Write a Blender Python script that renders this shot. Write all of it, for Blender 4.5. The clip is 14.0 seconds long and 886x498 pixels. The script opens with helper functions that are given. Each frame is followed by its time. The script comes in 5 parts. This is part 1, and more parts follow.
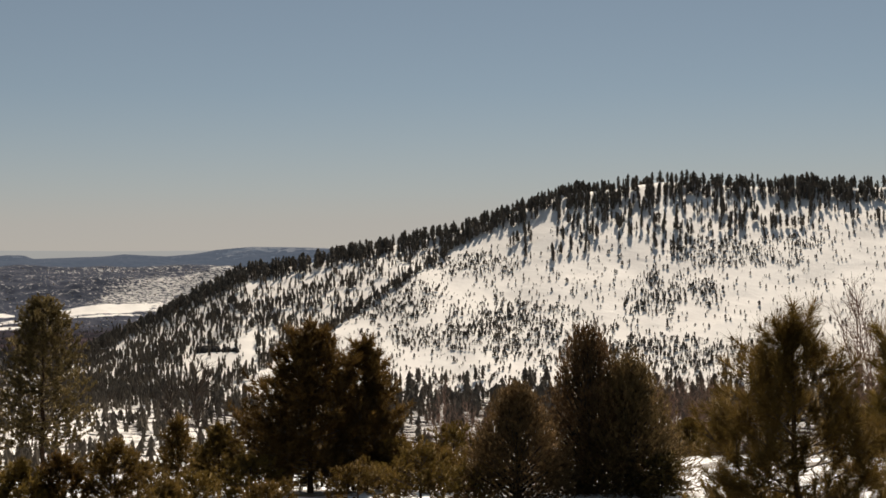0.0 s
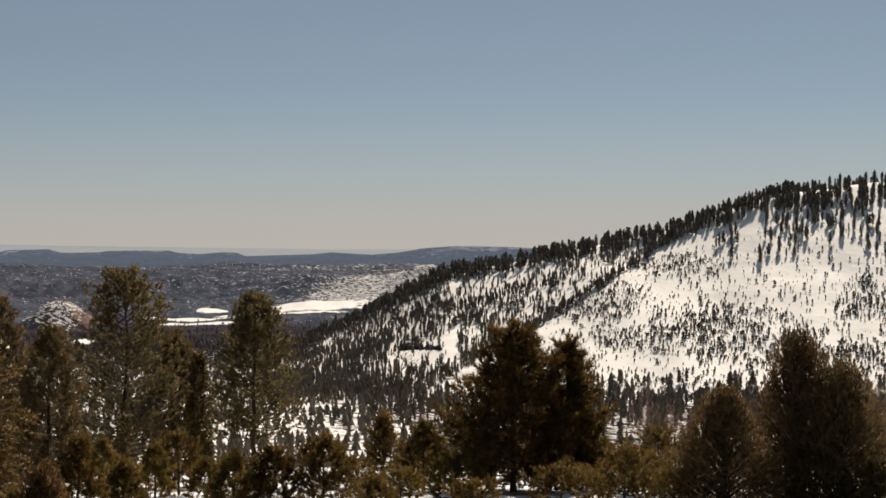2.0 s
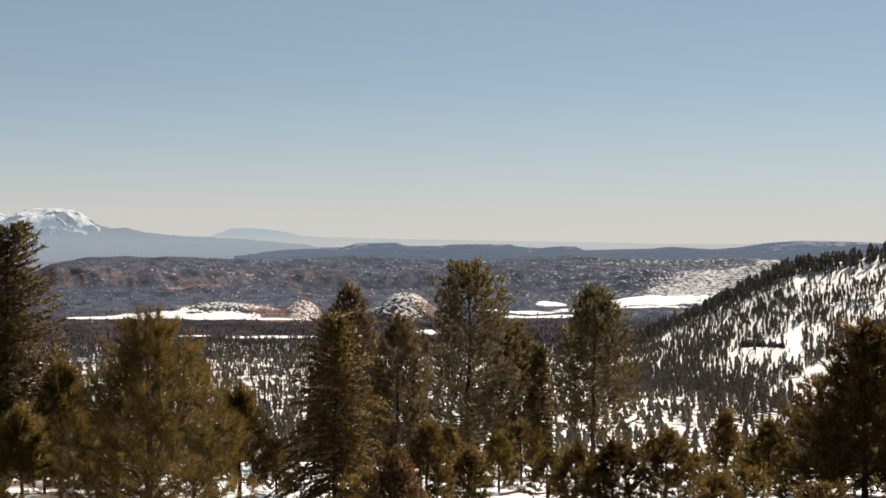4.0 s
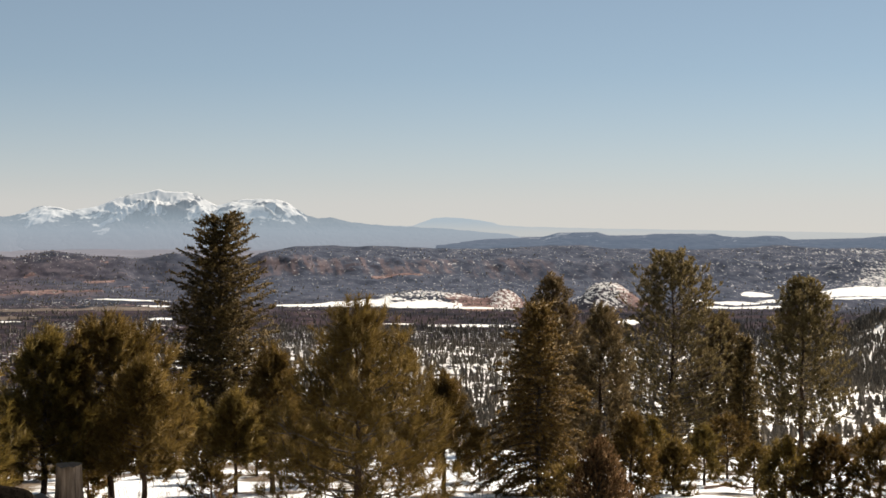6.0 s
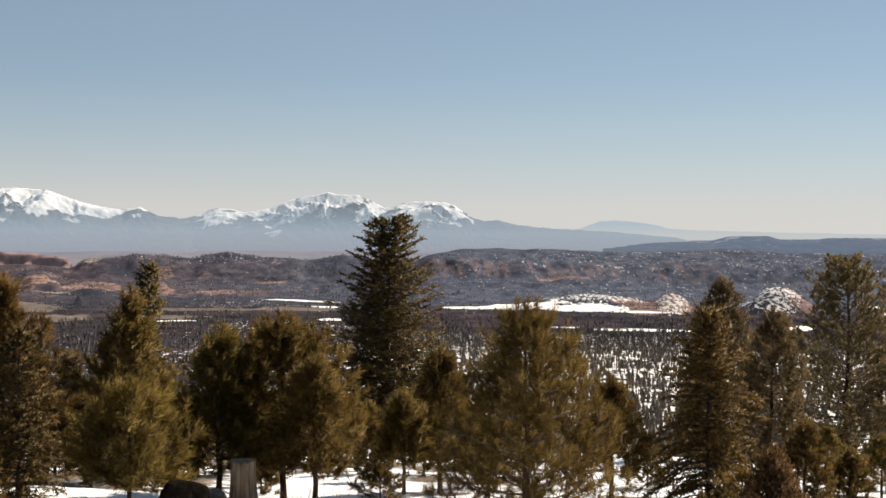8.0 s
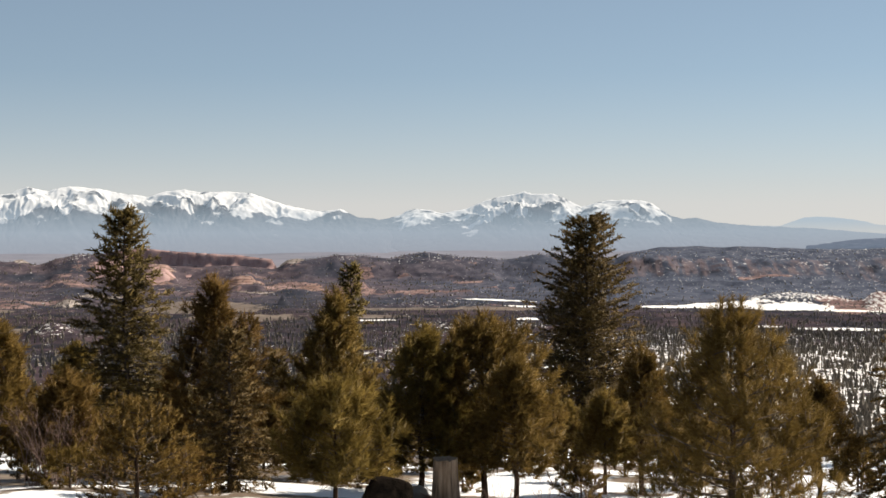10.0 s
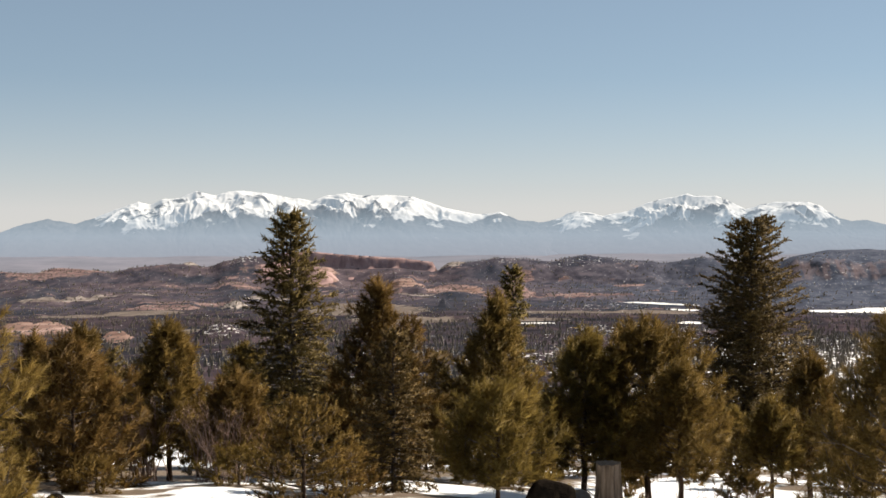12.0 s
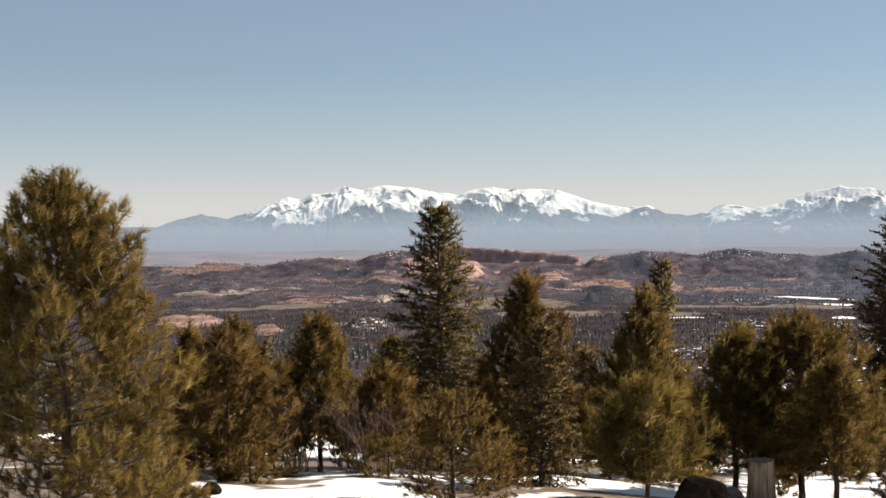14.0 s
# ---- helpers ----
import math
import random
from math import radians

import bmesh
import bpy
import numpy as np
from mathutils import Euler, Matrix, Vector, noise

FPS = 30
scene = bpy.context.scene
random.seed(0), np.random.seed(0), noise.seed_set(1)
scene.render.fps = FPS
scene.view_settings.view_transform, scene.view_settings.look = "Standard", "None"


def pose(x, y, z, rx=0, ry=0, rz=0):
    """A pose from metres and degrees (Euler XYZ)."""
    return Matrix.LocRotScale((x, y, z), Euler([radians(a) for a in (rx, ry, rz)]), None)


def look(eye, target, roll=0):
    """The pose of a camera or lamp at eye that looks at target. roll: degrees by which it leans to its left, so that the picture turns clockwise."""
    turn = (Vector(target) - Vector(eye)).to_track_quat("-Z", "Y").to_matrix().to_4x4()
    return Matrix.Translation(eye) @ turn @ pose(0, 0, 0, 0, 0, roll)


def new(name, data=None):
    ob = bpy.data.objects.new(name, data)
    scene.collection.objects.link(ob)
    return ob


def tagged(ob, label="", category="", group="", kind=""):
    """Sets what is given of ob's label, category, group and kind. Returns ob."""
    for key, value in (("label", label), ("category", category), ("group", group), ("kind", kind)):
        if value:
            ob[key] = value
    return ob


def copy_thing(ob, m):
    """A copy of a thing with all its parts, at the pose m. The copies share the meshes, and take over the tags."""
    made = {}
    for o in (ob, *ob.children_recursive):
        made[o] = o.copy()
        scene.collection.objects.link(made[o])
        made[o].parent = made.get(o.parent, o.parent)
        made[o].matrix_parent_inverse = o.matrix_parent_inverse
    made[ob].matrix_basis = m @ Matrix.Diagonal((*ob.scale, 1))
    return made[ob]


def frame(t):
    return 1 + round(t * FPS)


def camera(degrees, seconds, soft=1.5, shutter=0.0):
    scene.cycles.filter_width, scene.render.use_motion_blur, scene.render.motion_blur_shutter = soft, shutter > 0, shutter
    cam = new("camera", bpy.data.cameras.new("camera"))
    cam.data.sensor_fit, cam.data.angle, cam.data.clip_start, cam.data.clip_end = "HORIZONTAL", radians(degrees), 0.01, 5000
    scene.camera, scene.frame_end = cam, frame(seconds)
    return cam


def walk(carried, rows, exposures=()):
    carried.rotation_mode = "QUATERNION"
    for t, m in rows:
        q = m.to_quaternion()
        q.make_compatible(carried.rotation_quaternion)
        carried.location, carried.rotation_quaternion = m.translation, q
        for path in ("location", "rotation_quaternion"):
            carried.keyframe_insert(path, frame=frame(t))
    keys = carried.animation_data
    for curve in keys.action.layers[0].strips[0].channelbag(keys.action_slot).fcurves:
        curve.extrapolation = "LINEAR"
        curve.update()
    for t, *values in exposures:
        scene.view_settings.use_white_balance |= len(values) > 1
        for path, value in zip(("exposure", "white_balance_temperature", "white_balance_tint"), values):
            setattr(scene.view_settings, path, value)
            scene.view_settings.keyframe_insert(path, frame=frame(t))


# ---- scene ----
# The camera stands on a snowy slope and turns to its left on a short arm round one spot.
EYE, ARM = 1.7, 0.35
cam = camera(35.47, 14.0, soft=1.6)
TURNS = [
    (0, 42.122, 0.004, -0.398),
    (0.2, 43.489, 0.079, -0.498),
    (0.3, 43.893, 0.101, -0.527),
    (0.4, 44.050, 0.110, -0.539),
    (0.5, 44.094, 0.112, -0.542),
    (0.7, 43.752, 0.089, -0.516),
    (0.8, 43.160, 0.048, -0.469),
    (1, 41.426, -0.071, -0.335),
    (1.5, 37.909, -0.000, 0.136),
    (2, 33.760, 0.019, 0.055),
    (2.5, 29.414, -0.076, -0.018),
    (3, 25.257, -0.120, 0.093),
    (3.2, 23.835, -0.124, 0.129),
    (5.3, 14.687, -0.657, 0.245),
    (5.5, 13.623, -0.701, 0.198),
    (6, 11.526, -0.735, 0.243),
    (6.5, 9.885, -0.659, 0.326),
    (7, 8.433, -0.625, 0.312),
    (7.2, 7.718, -0.641, 0.360),
    (9.3, -0.495, -0.632, 0.110),
    (9.5, -1.296, -0.644, -0.010),
    (10, -3.451, -0.716, -0.097),
    (10.5, -5.573, -0.845, -0.050),
    (11, -7.465, -0.741, -0.154),
    (11.5, -8.882, -0.596, -0.235),
    (12, -10.067, -0.585, -0.150),
    (12.5, -11.410, -0.714, -0.000),
    (13, -12.945, -0.787, 0.056),
    (13.5, -14.621, -0.837, -0.340),
    (14, -16.090, -0.812, -0.341),
]


def held(yaw, pitch, roll):
    """The pose of the camera: yaw clockwise from +y, degrees."""
    a = radians(yaw)
    return pose(ARM * math.sin(a), ARM * (math.cos(a) - 1), EYE, 90 + pitch, 0, -yaw) @ pose(0, 0, 0, 0, 0, roll)


walk(cam, [(t, held(yaw, pitch, roll)) for t, yaw, pitch, roll in TURNS],
     exposures=[(0.0, -0.38, 7050, 13), (0.5, -0.42, 7050, 13), (2.0, -0.28, 6950, 13), (3.2, 0.05, 6800, 12), (5.5, 0.24, 6700, 11), (9.5, 0.33, 6600, 11), (14.0, 0.44, 6600, 11)])

# ---- daylight ----
SUN_AZ, SUN_EL = 52.0, 41.0


def toward(az, el=0.0, d=1.0):
    a, e = radians(az), radians(el)
    return Vector((math.sin(a) * math.cos(e), math.cos(a) * math.cos(e), math.sin(e))) * d


world = bpy.data.worlds.new("sky")
scene.world = world
world.use_nodes = True
wt = world.node_tree
sky = wt.nodes.new("ShaderNodeTexSky")
sky.sky_type, sky.sun_disc = "NISHITA", False
sky.sun_elevation, sky.sun_rotation = radians(SUN_EL), radians(SUN_AZ)
sky.altitude, sky.air_density, sky.dust_density, sky.ozone_density = 2600, 1.0, 0.08, 1.6
soft_sky = wt.nodes.new("ShaderNodeHueSaturation")
soft_sky.inputs["Saturation"].default_value = 0.82
soft_sky.inputs["Hue"].default_value = 0.487
wt.links.new(sky.outputs[0], soft_sky.inputs["Color"])
# pale haze where the sky itself is least blue
split = wt.nodes.new("ShaderNodeSeparateColor")
wt.links.new(sky.outputs[0], split.inputs[0])
ratio = wt.nodes.new("ShaderNodeMath")
ratio.operation = "DIVIDE"
wt.links.new(split.outputs[0], ratio.inputs[0])
wt.links.new(split.outputs[2], ratio.inputs[1])
hazy = wt.nodes.new("ShaderNodeMapRange")
hazy.inputs["From Min"].default_value, hazy.inputs["From Max"].default_value = 0.46, 0.98
hazy.inputs["To Min"].default_value, hazy.inputs["To Max"].default_value = 0.0, 0.72
wt.links.new(ratio.outputs[0], hazy.inputs[0])
pale = wt.nodes.new("ShaderNodeMixRGB")
pale.inputs[2].default_value = (8.2, 8.0, 7.8, 1)
wt.links.new(hazy.outputs[0], pale.inputs[0])
even = wt.nodes.new("ShaderNodeMixRGB")
even.inputs[0].default_value = 0.32
even.inputs[2].default_value = (3.5, 4.6, 5.9, 1)
wt.links.new(soft_sky.outputs[0], even.inputs[1])
wt.links.new(even.outputs[0], pale.inputs[1])
wt.links.new(pale.outputs[0], wt.nodes["Background"].inputs[0])
wt.nodes["Background"].inputs[1].default_value = 0.066

lamp = bpy.data.lights.new("sun", "SUN")
lamp.energy, lamp.angle, lamp.color = 6.8, radians(0.53), (1.0, 0.93, 0.82)
sun = new("sun", lamp)
sun.matrix_world = look(toward(SUN_AZ, SUN_EL, 200), (0, 0, 0))


# ---- materials ----
def material(name, colours, scale=1.0, rough=0.8, bump=0.0, stretch=(1, 1, 1), island=0.0, spots=None, translucent=0.0):
    """A procedural surface: a ramp of colours over two scales of noise, with bump; island: brightness that varies from piece to piece."""
    m = bpy.data.materials.new(name)
    m.use_nodes = True
    t = m.node_tree
    n, link = t.nodes, t.links
    b = n["Principled BSDF"]
    b.inputs["Roughness"].default_value = rough
    b.inputs["Specular IOR Level"].default_value = 0.08 if translucent else 0.0 if rough > 0.94 else 0.2
    geo = n.new("ShaderNodeNewGeometry")
    mp = n.new("ShaderNodeMapping")
    mp.inputs["Scale"].default_value = stretch
    link.new(geo.outputs["Position"], mp.inputs[0])
    a = n.new("ShaderNodeTexNoise")
    a.inputs["Scale"].default_value, a.inputs["Detail"].default_value = scale, 6
    a.inputs["Roughness"].default_value = 0.65
    link.new(mp.outputs[0], a.inputs["Vector"])
    ramp = n.new("ShaderNodeValToRGB")
    e = ramp.color_ramp.elements
    while len(e) < len(colours):
        e.new(0.5)
    for i, c in enumerate(colours):
        e[i].position = 0.3 + 0.4 * i / max(1, len(colours) - 1)
        e[i].color = (*c, 1)
    link.new(a.outputs[0], ramp.inputs[0])
    out = ramp.outputs[0]
    fine = n.new("ShaderNodeTexNoise")
    fine.inputs["Scale"].default_value, fine.inputs["Detail"].default_value = scale * 9, 4
    link.new(mp.outputs[0], fine.inputs["Vector"])
    if translucent:
        who = n.new("ShaderNodeObjectInfo")
        tone = n.new("ShaderNodeHueSaturation")
        for k, (lo, hi) in (("Value", (0.90, 1.20)), ("Hue", (0.492, 0.512))):
            span = n.new("ShaderNodeMapRange")
            span.inputs["To Min"].default_value, span.inputs["To Max"].default_value = lo, hi
            link.new(who.outputs["Random"], span.inputs[0])
            link.new(span.outputs[0], tone.inputs[k])
        link.new(out, tone.inputs["Color"])
        out = tone.outputs[0]
    if island:
        mr = n.new("ShaderNodeMapRange")
        mr.inputs["To Min"].default_value, mr.inputs["To Max"].default_value = 1 - island, 1 + island
        link.new(geo.outputs["Random Per Island"], mr.inputs[0])
        mul = n.new("ShaderNodeMixRGB")
        mul.blend_type = "MULTIPLY"
        mul.inputs[0].default_value = 1
        link.new(out, mul.inputs[1])
        link.new(mr.outputs[0], mul.inputs[2])
        out = mul.outputs[0]
    if spots:
        colour, size, amount = spots
        s = n.new("ShaderNodeTexNoise")
        s.inputs["Scale"].default_value, s.inputs["Detail"].default_value = size, 5
        link.new(mp.outputs[0], s.inputs["Vector"])
        mr = n.new("ShaderNodeMapRange")
        mr.inputs["From Min"].default_value, mr.inputs["From Max"].default_value = 0.72 - amount, 0.76 - amount
        link.new(s.outputs[0], mr.inputs[0])
        mix = n.new("ShaderNodeMixRGB")
        mix.inputs[2].default_value = (*colour, 1)
        link.new(mr.outputs[0], mix.inputs[0])
        link.new(out, mix.inputs[1])
        out = mix.outputs[0]
    link.new(out, b.inputs["Base Color"])
    if bump:
        bn = n.new("ShaderNodeTexNoise")
        bn.inputs["Scale"].default_value, bn.inputs["Detail"].default_value = scale * 3, 5
        link.new(mp.outputs[0], bn.inputs["Vector"])
        bp = n.new("ShaderNodeBump")
        bp.inputs["Strength"].default_value, bp.inputs["Distance"].default_value = bump, 0.3 / scale
        link.new(bn.outputs[0], bp.inputs["Height"])
        link.new(bp.outputs[0], b.inputs["Normal"])
    if translucent:
        tr = n.new("ShaderNodeBsdfTranslucent")
        link.new(out, tr.inputs[0])
        ms = n.new("ShaderNodeMixShader")
        ms.inputs[0].default_value = translucent
        link.new(b.outputs[0], ms.inputs[1])
        link.new(tr.outputs[0], ms.inputs[2])
        link.new(ms.outputs[0], n["Material Output"].inputs[0])
    return m


SNOW = material("snow", [(0.80, 0.79, 0.77), (0.86, 0.85, 0.84)], 0.7, 0.55, 0.35, spots=((0.13, 0.095, 0.065), 0.35, 0.165))


def with_litter(m):
    """Bare needle litter in the snow, with ragged edges, where the ground says so."""
    t = m.node_tree
    n, link = t.nodes, t.links
    b = n["Principled BSDF"]
    geo, bare = n.new("ShaderNodeNewGeometry"), n.new("ShaderNodeAttribute")
    bare.attribute_name = "bare"
    tex = n.new("ShaderNodeTexNoise")
    tex.inputs["Scale"].default_value, tex.inputs["Detail"].default_value, tex.inputs["Roughness"].default_value = 2.5, 7, 0.68
    link.new(geo.outputs["Position"], tex.inputs["Vector"])
    ramp = n.new("ShaderNodeValToRGB")
    e = ramp.color_ramp.elements
    e.new(0.5)
    for i, (at, c) in enumerate(((0.32, (0.07, 0.05, 0.035)), (0.5, (0.14, 0.10, 0.07)), (0.68, (0.22, 0.18, 0.13)))):
        e[i].position, e[i].color = at, (*c, 1)
    link.new(tex.outputs[0], ramp.inputs[0])
    rag = n.new("ShaderNodeMath")
    rag.operation = "MULTIPLY_ADD"
    rag.inputs[1].default_value = 0.45
    link.new(tex.outputs[0], rag.inputs[0])
    link.new(bare.outputs["Fac"], rag.inputs[2])
    edge = n.new("ShaderNodeMapRange")
    edge.inputs["From Min"].default_value, edge.inputs["From Max"].default_value = 0.215, 0.255
    link.new(rag.outputs[0], edge.inputs[0])
    mix = n.new("ShaderNodeMixRGB")
    link.new(edge.outputs[0], mix.inputs[0])
    link.new(b.inputs["Base Color"].links[0].from_socket, mix.inputs[1])
    link.new(ramp.outputs[0], mix.inputs[2])
    link.new(mix.outputs[0], b.inputs["Base Color"])


with_litter(SNOW)
BARK = material("pine_bark", [(0.0210, 0.0150, 0.0120), (0.0600, 0.0390, 0.0270), (0.1140, 0.0780, 0.0540)], 6, 0.95, 0.9, stretch=(1, 1, 0.25))
PINE_TWIG = material("pine_twigs", [(0.045, 0.033, 0.025), (0.10, 0.075, 0.057), (0.20, 0.16, 0.13)], 5, 0.9, 0.5)
DARK_BARK = material("dark_bark", [(0.03, 0.025, 0.022), (0.07, 0.055, 0.045), (0.13, 0.105, 0.09)], 6, 0.95, 0.9, stretch=(1, 1, 0.25))
TWIG = material("bare_twigs", [(0.12, 0.072, 0.055), (0.23, 0.15, 0.115), (0.34, 0.24, 0.195)], 4, 0.9)
ASPEN_BARK = material("aspen_bark", [(0.16, 0.13, 0.10), (0.30, 0.26, 0.21), (0.40, 0.36, 0.31)], 3, 0.85, 0.3, stretch=(1, 1, 0.4))
PINE_NEEDLES = material("pine_needles", [(0.076, 0.048, 0.014), (0.144, 0.090, 0.025), (0.224, 0.139, 0.040)], 1.6, 0.55, island=0.2, translucent=0.4)
DULL_NEEDLES = material("dull_pine_needles", [(0.088, 0.064, 0.028), (0.160, 0.113, 0.050), (0.228, 0.158, 0.074)], 1.2, 0.6, island=0.25, translucent=0.35)
FIR_NEEDLES = material("fir_needles", [(0.056, 0.040, 0.014), (0.117, 0.081, 0.027), (0.184, 0.124, 0.045)], 2.2, 0.6, island=0.25, translucent=0.3)
JUNIPER_SPRAY = material("juniper_sprays", [(0.078, 0.053, 0.025), (0.155, 0.099, 0.045), (0.245, 0.148, 0.066)], 1.8, 0.7, island=0.25, translucent=0.35)
RUSTY_SPRAY = material("rusty_dead_sprays", [(0.06, 0.032, 0.016), (0.12, 0.060, 0.028), (0.18, 0.10, 0.05)], 1.8, 0.8, island=0.5, translucent=0.2)
FAR_NEEDLES = material("far_conifer_needles", [(0.0739, 0.0622, 0.0480), (0.1232, 0.1021, 0.0774), (0.1807, 0.1467, 0.1098)], 0.15, 0.8, island=0.4)
STUMP_WOOD = material("weathered_stump_wood", [(0.030, 0.021, 0.015), (0.19, 0.140, 0.100), (0.34, 0.265, 0.20)], 9, 0.9, 1.0, stretch=(1, 1, 0.12))
CUT_WOOD = material("cut_stump_top", [(0.1190, 0.0850, 0.0595), (0.2040, 0.1573, 0.1148)], 12, 0.85, 0.4)
BOULDER_ROCK = material("dark_lava_boulder", [(0.0053, 0.0044, 0.0034), (0.0114, 0.0088, 0.0068), (0.0229, 0.0176, 0.0129)], 4, 0.97, 0.7)
BANK_ROCK = material("dark_grey_rock_bank", [(0.02, 0.02, 0.02), (0.045, 0.043, 0.042), (0.085, 0.08, 0.076)], 0.15, 0.96, 0.5)
PALE_ROCK = material("weathered_rock", [(0.09, 0.075, 0.065), (0.19, 0.165, 0.145), (0.27, 0.24, 0.21)], 3, 0.9, 0.7)


def land(name):
    """Open country: woodland, meadows, sandstone and snow, where the covers of the ground say so, with ragged edges."""
    m = bpy.data.materials.new(name)
    m.use_nodes = True
    t = m.node_tree
    n, link = t.nodes, t.links
    b = n["Principled BSDF"]
    b.inputs["Roughness"].default_value = 0.95
    b.inputs["Specular IOR Level"].default_value = 0.0
    geo = n.new("ShaderNodeNewGeometry")

    def speck(scale, detail, stretch=(1, 1, 1), rough=0.62):
        mp = n.new("ShaderNodeMapping")
        mp.inputs["Scale"].default_value = stretch
        link.new(geo.outputs["Position"], mp.inputs[0])
        q = n.new("ShaderNodeTexNoise")
        q.inputs["Scale"].default_value, q.inputs["Detail"].default_value, q.inputs["Roughness"].default_value = scale, detail, rough
        link.new(mp.outputs[0], q.inputs["Vector"])
        return q.outputs[0]

    def cover(k):
        q = n.new("ShaderNodeAttribute")
        q.attribute_name = k
        return q.outputs["Fac"]

    def ramp(value, *stops):
        q = n.new("ShaderNodeValToRGB")
        e = q.color_ramp.elements
        while len(e) < len(stops):
            e.new(0.5)
        for i, (at, c) in enumerate(stops):
            e[i].position, e[i].color = at, (*c, 1)
        link.new(value, q.inputs[0])
        return q.outputs[0]

    def over(low, high, share):
        q = n.new("ShaderNodeMixRGB")
        link.new(low, q.inputs[1])
        link.new(high, q.inputs[2])
        link.new(share, q.inputs[0])
        return q.outputs[0]

    def edge(value, lo, hi, top=1.0):
        q = n.new("ShaderNodeMapRange")
        q.inputs["From Min"].default_value, q.inputs["From Max"].default_value, q.inputs["To Max"].default_value = lo, hi, top
        link.new(value, q.inputs[0])
        return q.outputs[0]

    def add(a, c, gain, offset):
        q = n.new("ShaderNodeMath")
        q.operation = "MULTIPLY_ADD"
        link.new(c, q.inputs[0])
        q.inputs[1].default_value = gain
        r = n.new("ShaderNodeMath")
        r.inputs[1].default_value = offset
        link.new(a, r.inputs[0])
        link.new(r.outputs[0], q.inputs[2])
        return q.outputs[0]

    wide, mid, fine = speck(0.006, 4), speck(0.035, 5, (1, 0.5, 2)), speck(0.17, 4, (1, 0.3, 1.5))
    beds = speck(0.05, 5, (0.25, 0.25, 4))
    wood = over(ramp(mid, (0.36, (0.023, 0.019, 0.023)), (0.5, (0.040, 0.031, 0.036)), (0.64, (0.072, 0.051, 0.054))),
                ramp(mid, (0.36, (0.013, 0.014, 0.017)), (0.62, (0.036, 0.033, 0.039))), edge(wide, 0.46, 0.56))
    ruddy = ramp(mid, (0.34, (0.046, 0.031, 0.033)), (0.5, (0.078, 0.052, 0.052)), (0.66, (0.13, 0.085, 0.080)))
    wood = over(wood, ruddy, cover("ruddy"))
    # distant woodland: the blue-grey haze of distance is mixed into its base colour
    hazed_wood = ramp(mid, (0.34, (0.040, 0.047, 0.064)), (0.5, (0.064, 0.071, 0.094)), (0.66, (0.098, 0.102, 0.124)))
    out = over(wood, hazed_wood, cover("blue"))
    gully = n.new("ShaderNodeMath")
    gully.operation = "MULTIPLY"
    link.new(edge(speck(0.05, 4, (1, 0.12, 0.15)), 0.46, 0.62), gully.inputs[0])
    link.new(cover("scarp"), gully.inputs[1])
    out = over(out, ramp(mid, (0.36, (0.120, 0.088, 0.088)), (0.64, (0.200, 0.150, 0.145))), gully.outputs[0])
    for k, stops, shrubs in (("meadow", ((0.35, (0.100, 0.080, 0.068)), (0.5, (0.135, 0.108, 0.090)), (0.65, (0.165, 0.135, 0.112))), 0.80),
                             ("red", ((0.36, (0.10, 0.066, 0.064)), (0.5, (0.18, 0.116, 0.106)), (0.64, (0.28, 0.19, 0.17))), 0.55),
                             ("pink", ((0.36, (0.13, 0.080, 0.066)), (0.5, (0.22, 0.140, 0.114)), (0.64, (0.34, 0.235, 0.20))), 0.575),
                             ("cream", ((0.36, (0.14, 0.110, 0.095)), (0.5, (0.24, 0.200, 0.172)), (0.64, (0.35, 0.30, 0.262))), 0.555)):
        rock = ramp(beds if k != "meadow" else mid, *stops)
        dots = edge(fine, shrubs - 0.02, shrubs + 0.02)
        rock = over(rock, ramp(mid, (0.4, (0.035, 0.032, 0.032)), (0.6, (0.07, 0.06, 0.056))), dots)
        out = over(out, rock, edge(add(cover(k), mid, 2.6, -1.3), -0.07, 0.07))
    # red fluted sandstone, its colour lightened to stand in for haze over the cliff
    flutes = ramp(speck(0.06, 5, (1, 1, 0.12)), (0.36, (0.26, 0.165, 0.150)), (0.5, (0.35, 0.225, 0.205)), (0.64, (0.42, 0.285, 0.26)))
    out = over(out, flutes, edge(add(cover("cliff"), mid, 1.2, -0.6), -0.07, 0.07))
    white = ramp(mid, (0.35, (0.79, 0.752, 0.70)), (0.65, (0.86, 0.825, 0.77)))
    out = over(out, white, edge(add(cover("fleck"), fine, 1.0, 0.0), 0.66, 0.72, 0.72))
    full = edge(add(add(cover("snow"), mid, 2.2, -1.1), fine, 2.6, -1.3), -0.08, 0.08)
    out = over(out, white, full)
    link.new(edge(full, 0, 1, 0.05), b.inputs["Specular IOR Level"])
    dull = n.new("ShaderNodeMapRange")
    dull.inputs["To Min"].default_value, dull.inputs["To Max"].default_value = 0.95, 0.70
    link.new(full, dull.inputs[0])
    link.new(dull.outputs[0], b.inputs["Roughness"])
    link.new(out, b.inputs["Base Color"])
    bp = n.new("ShaderNodeBump")
    bp.inputs["Strength"].default_value, bp.inputs["Distance"].default_value = 0.25, 6.0
    link.new(mid, bp.inputs["Height"])
    link.new(bp.outputs[0], b.inputs["Normal"])
    return m


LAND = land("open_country")


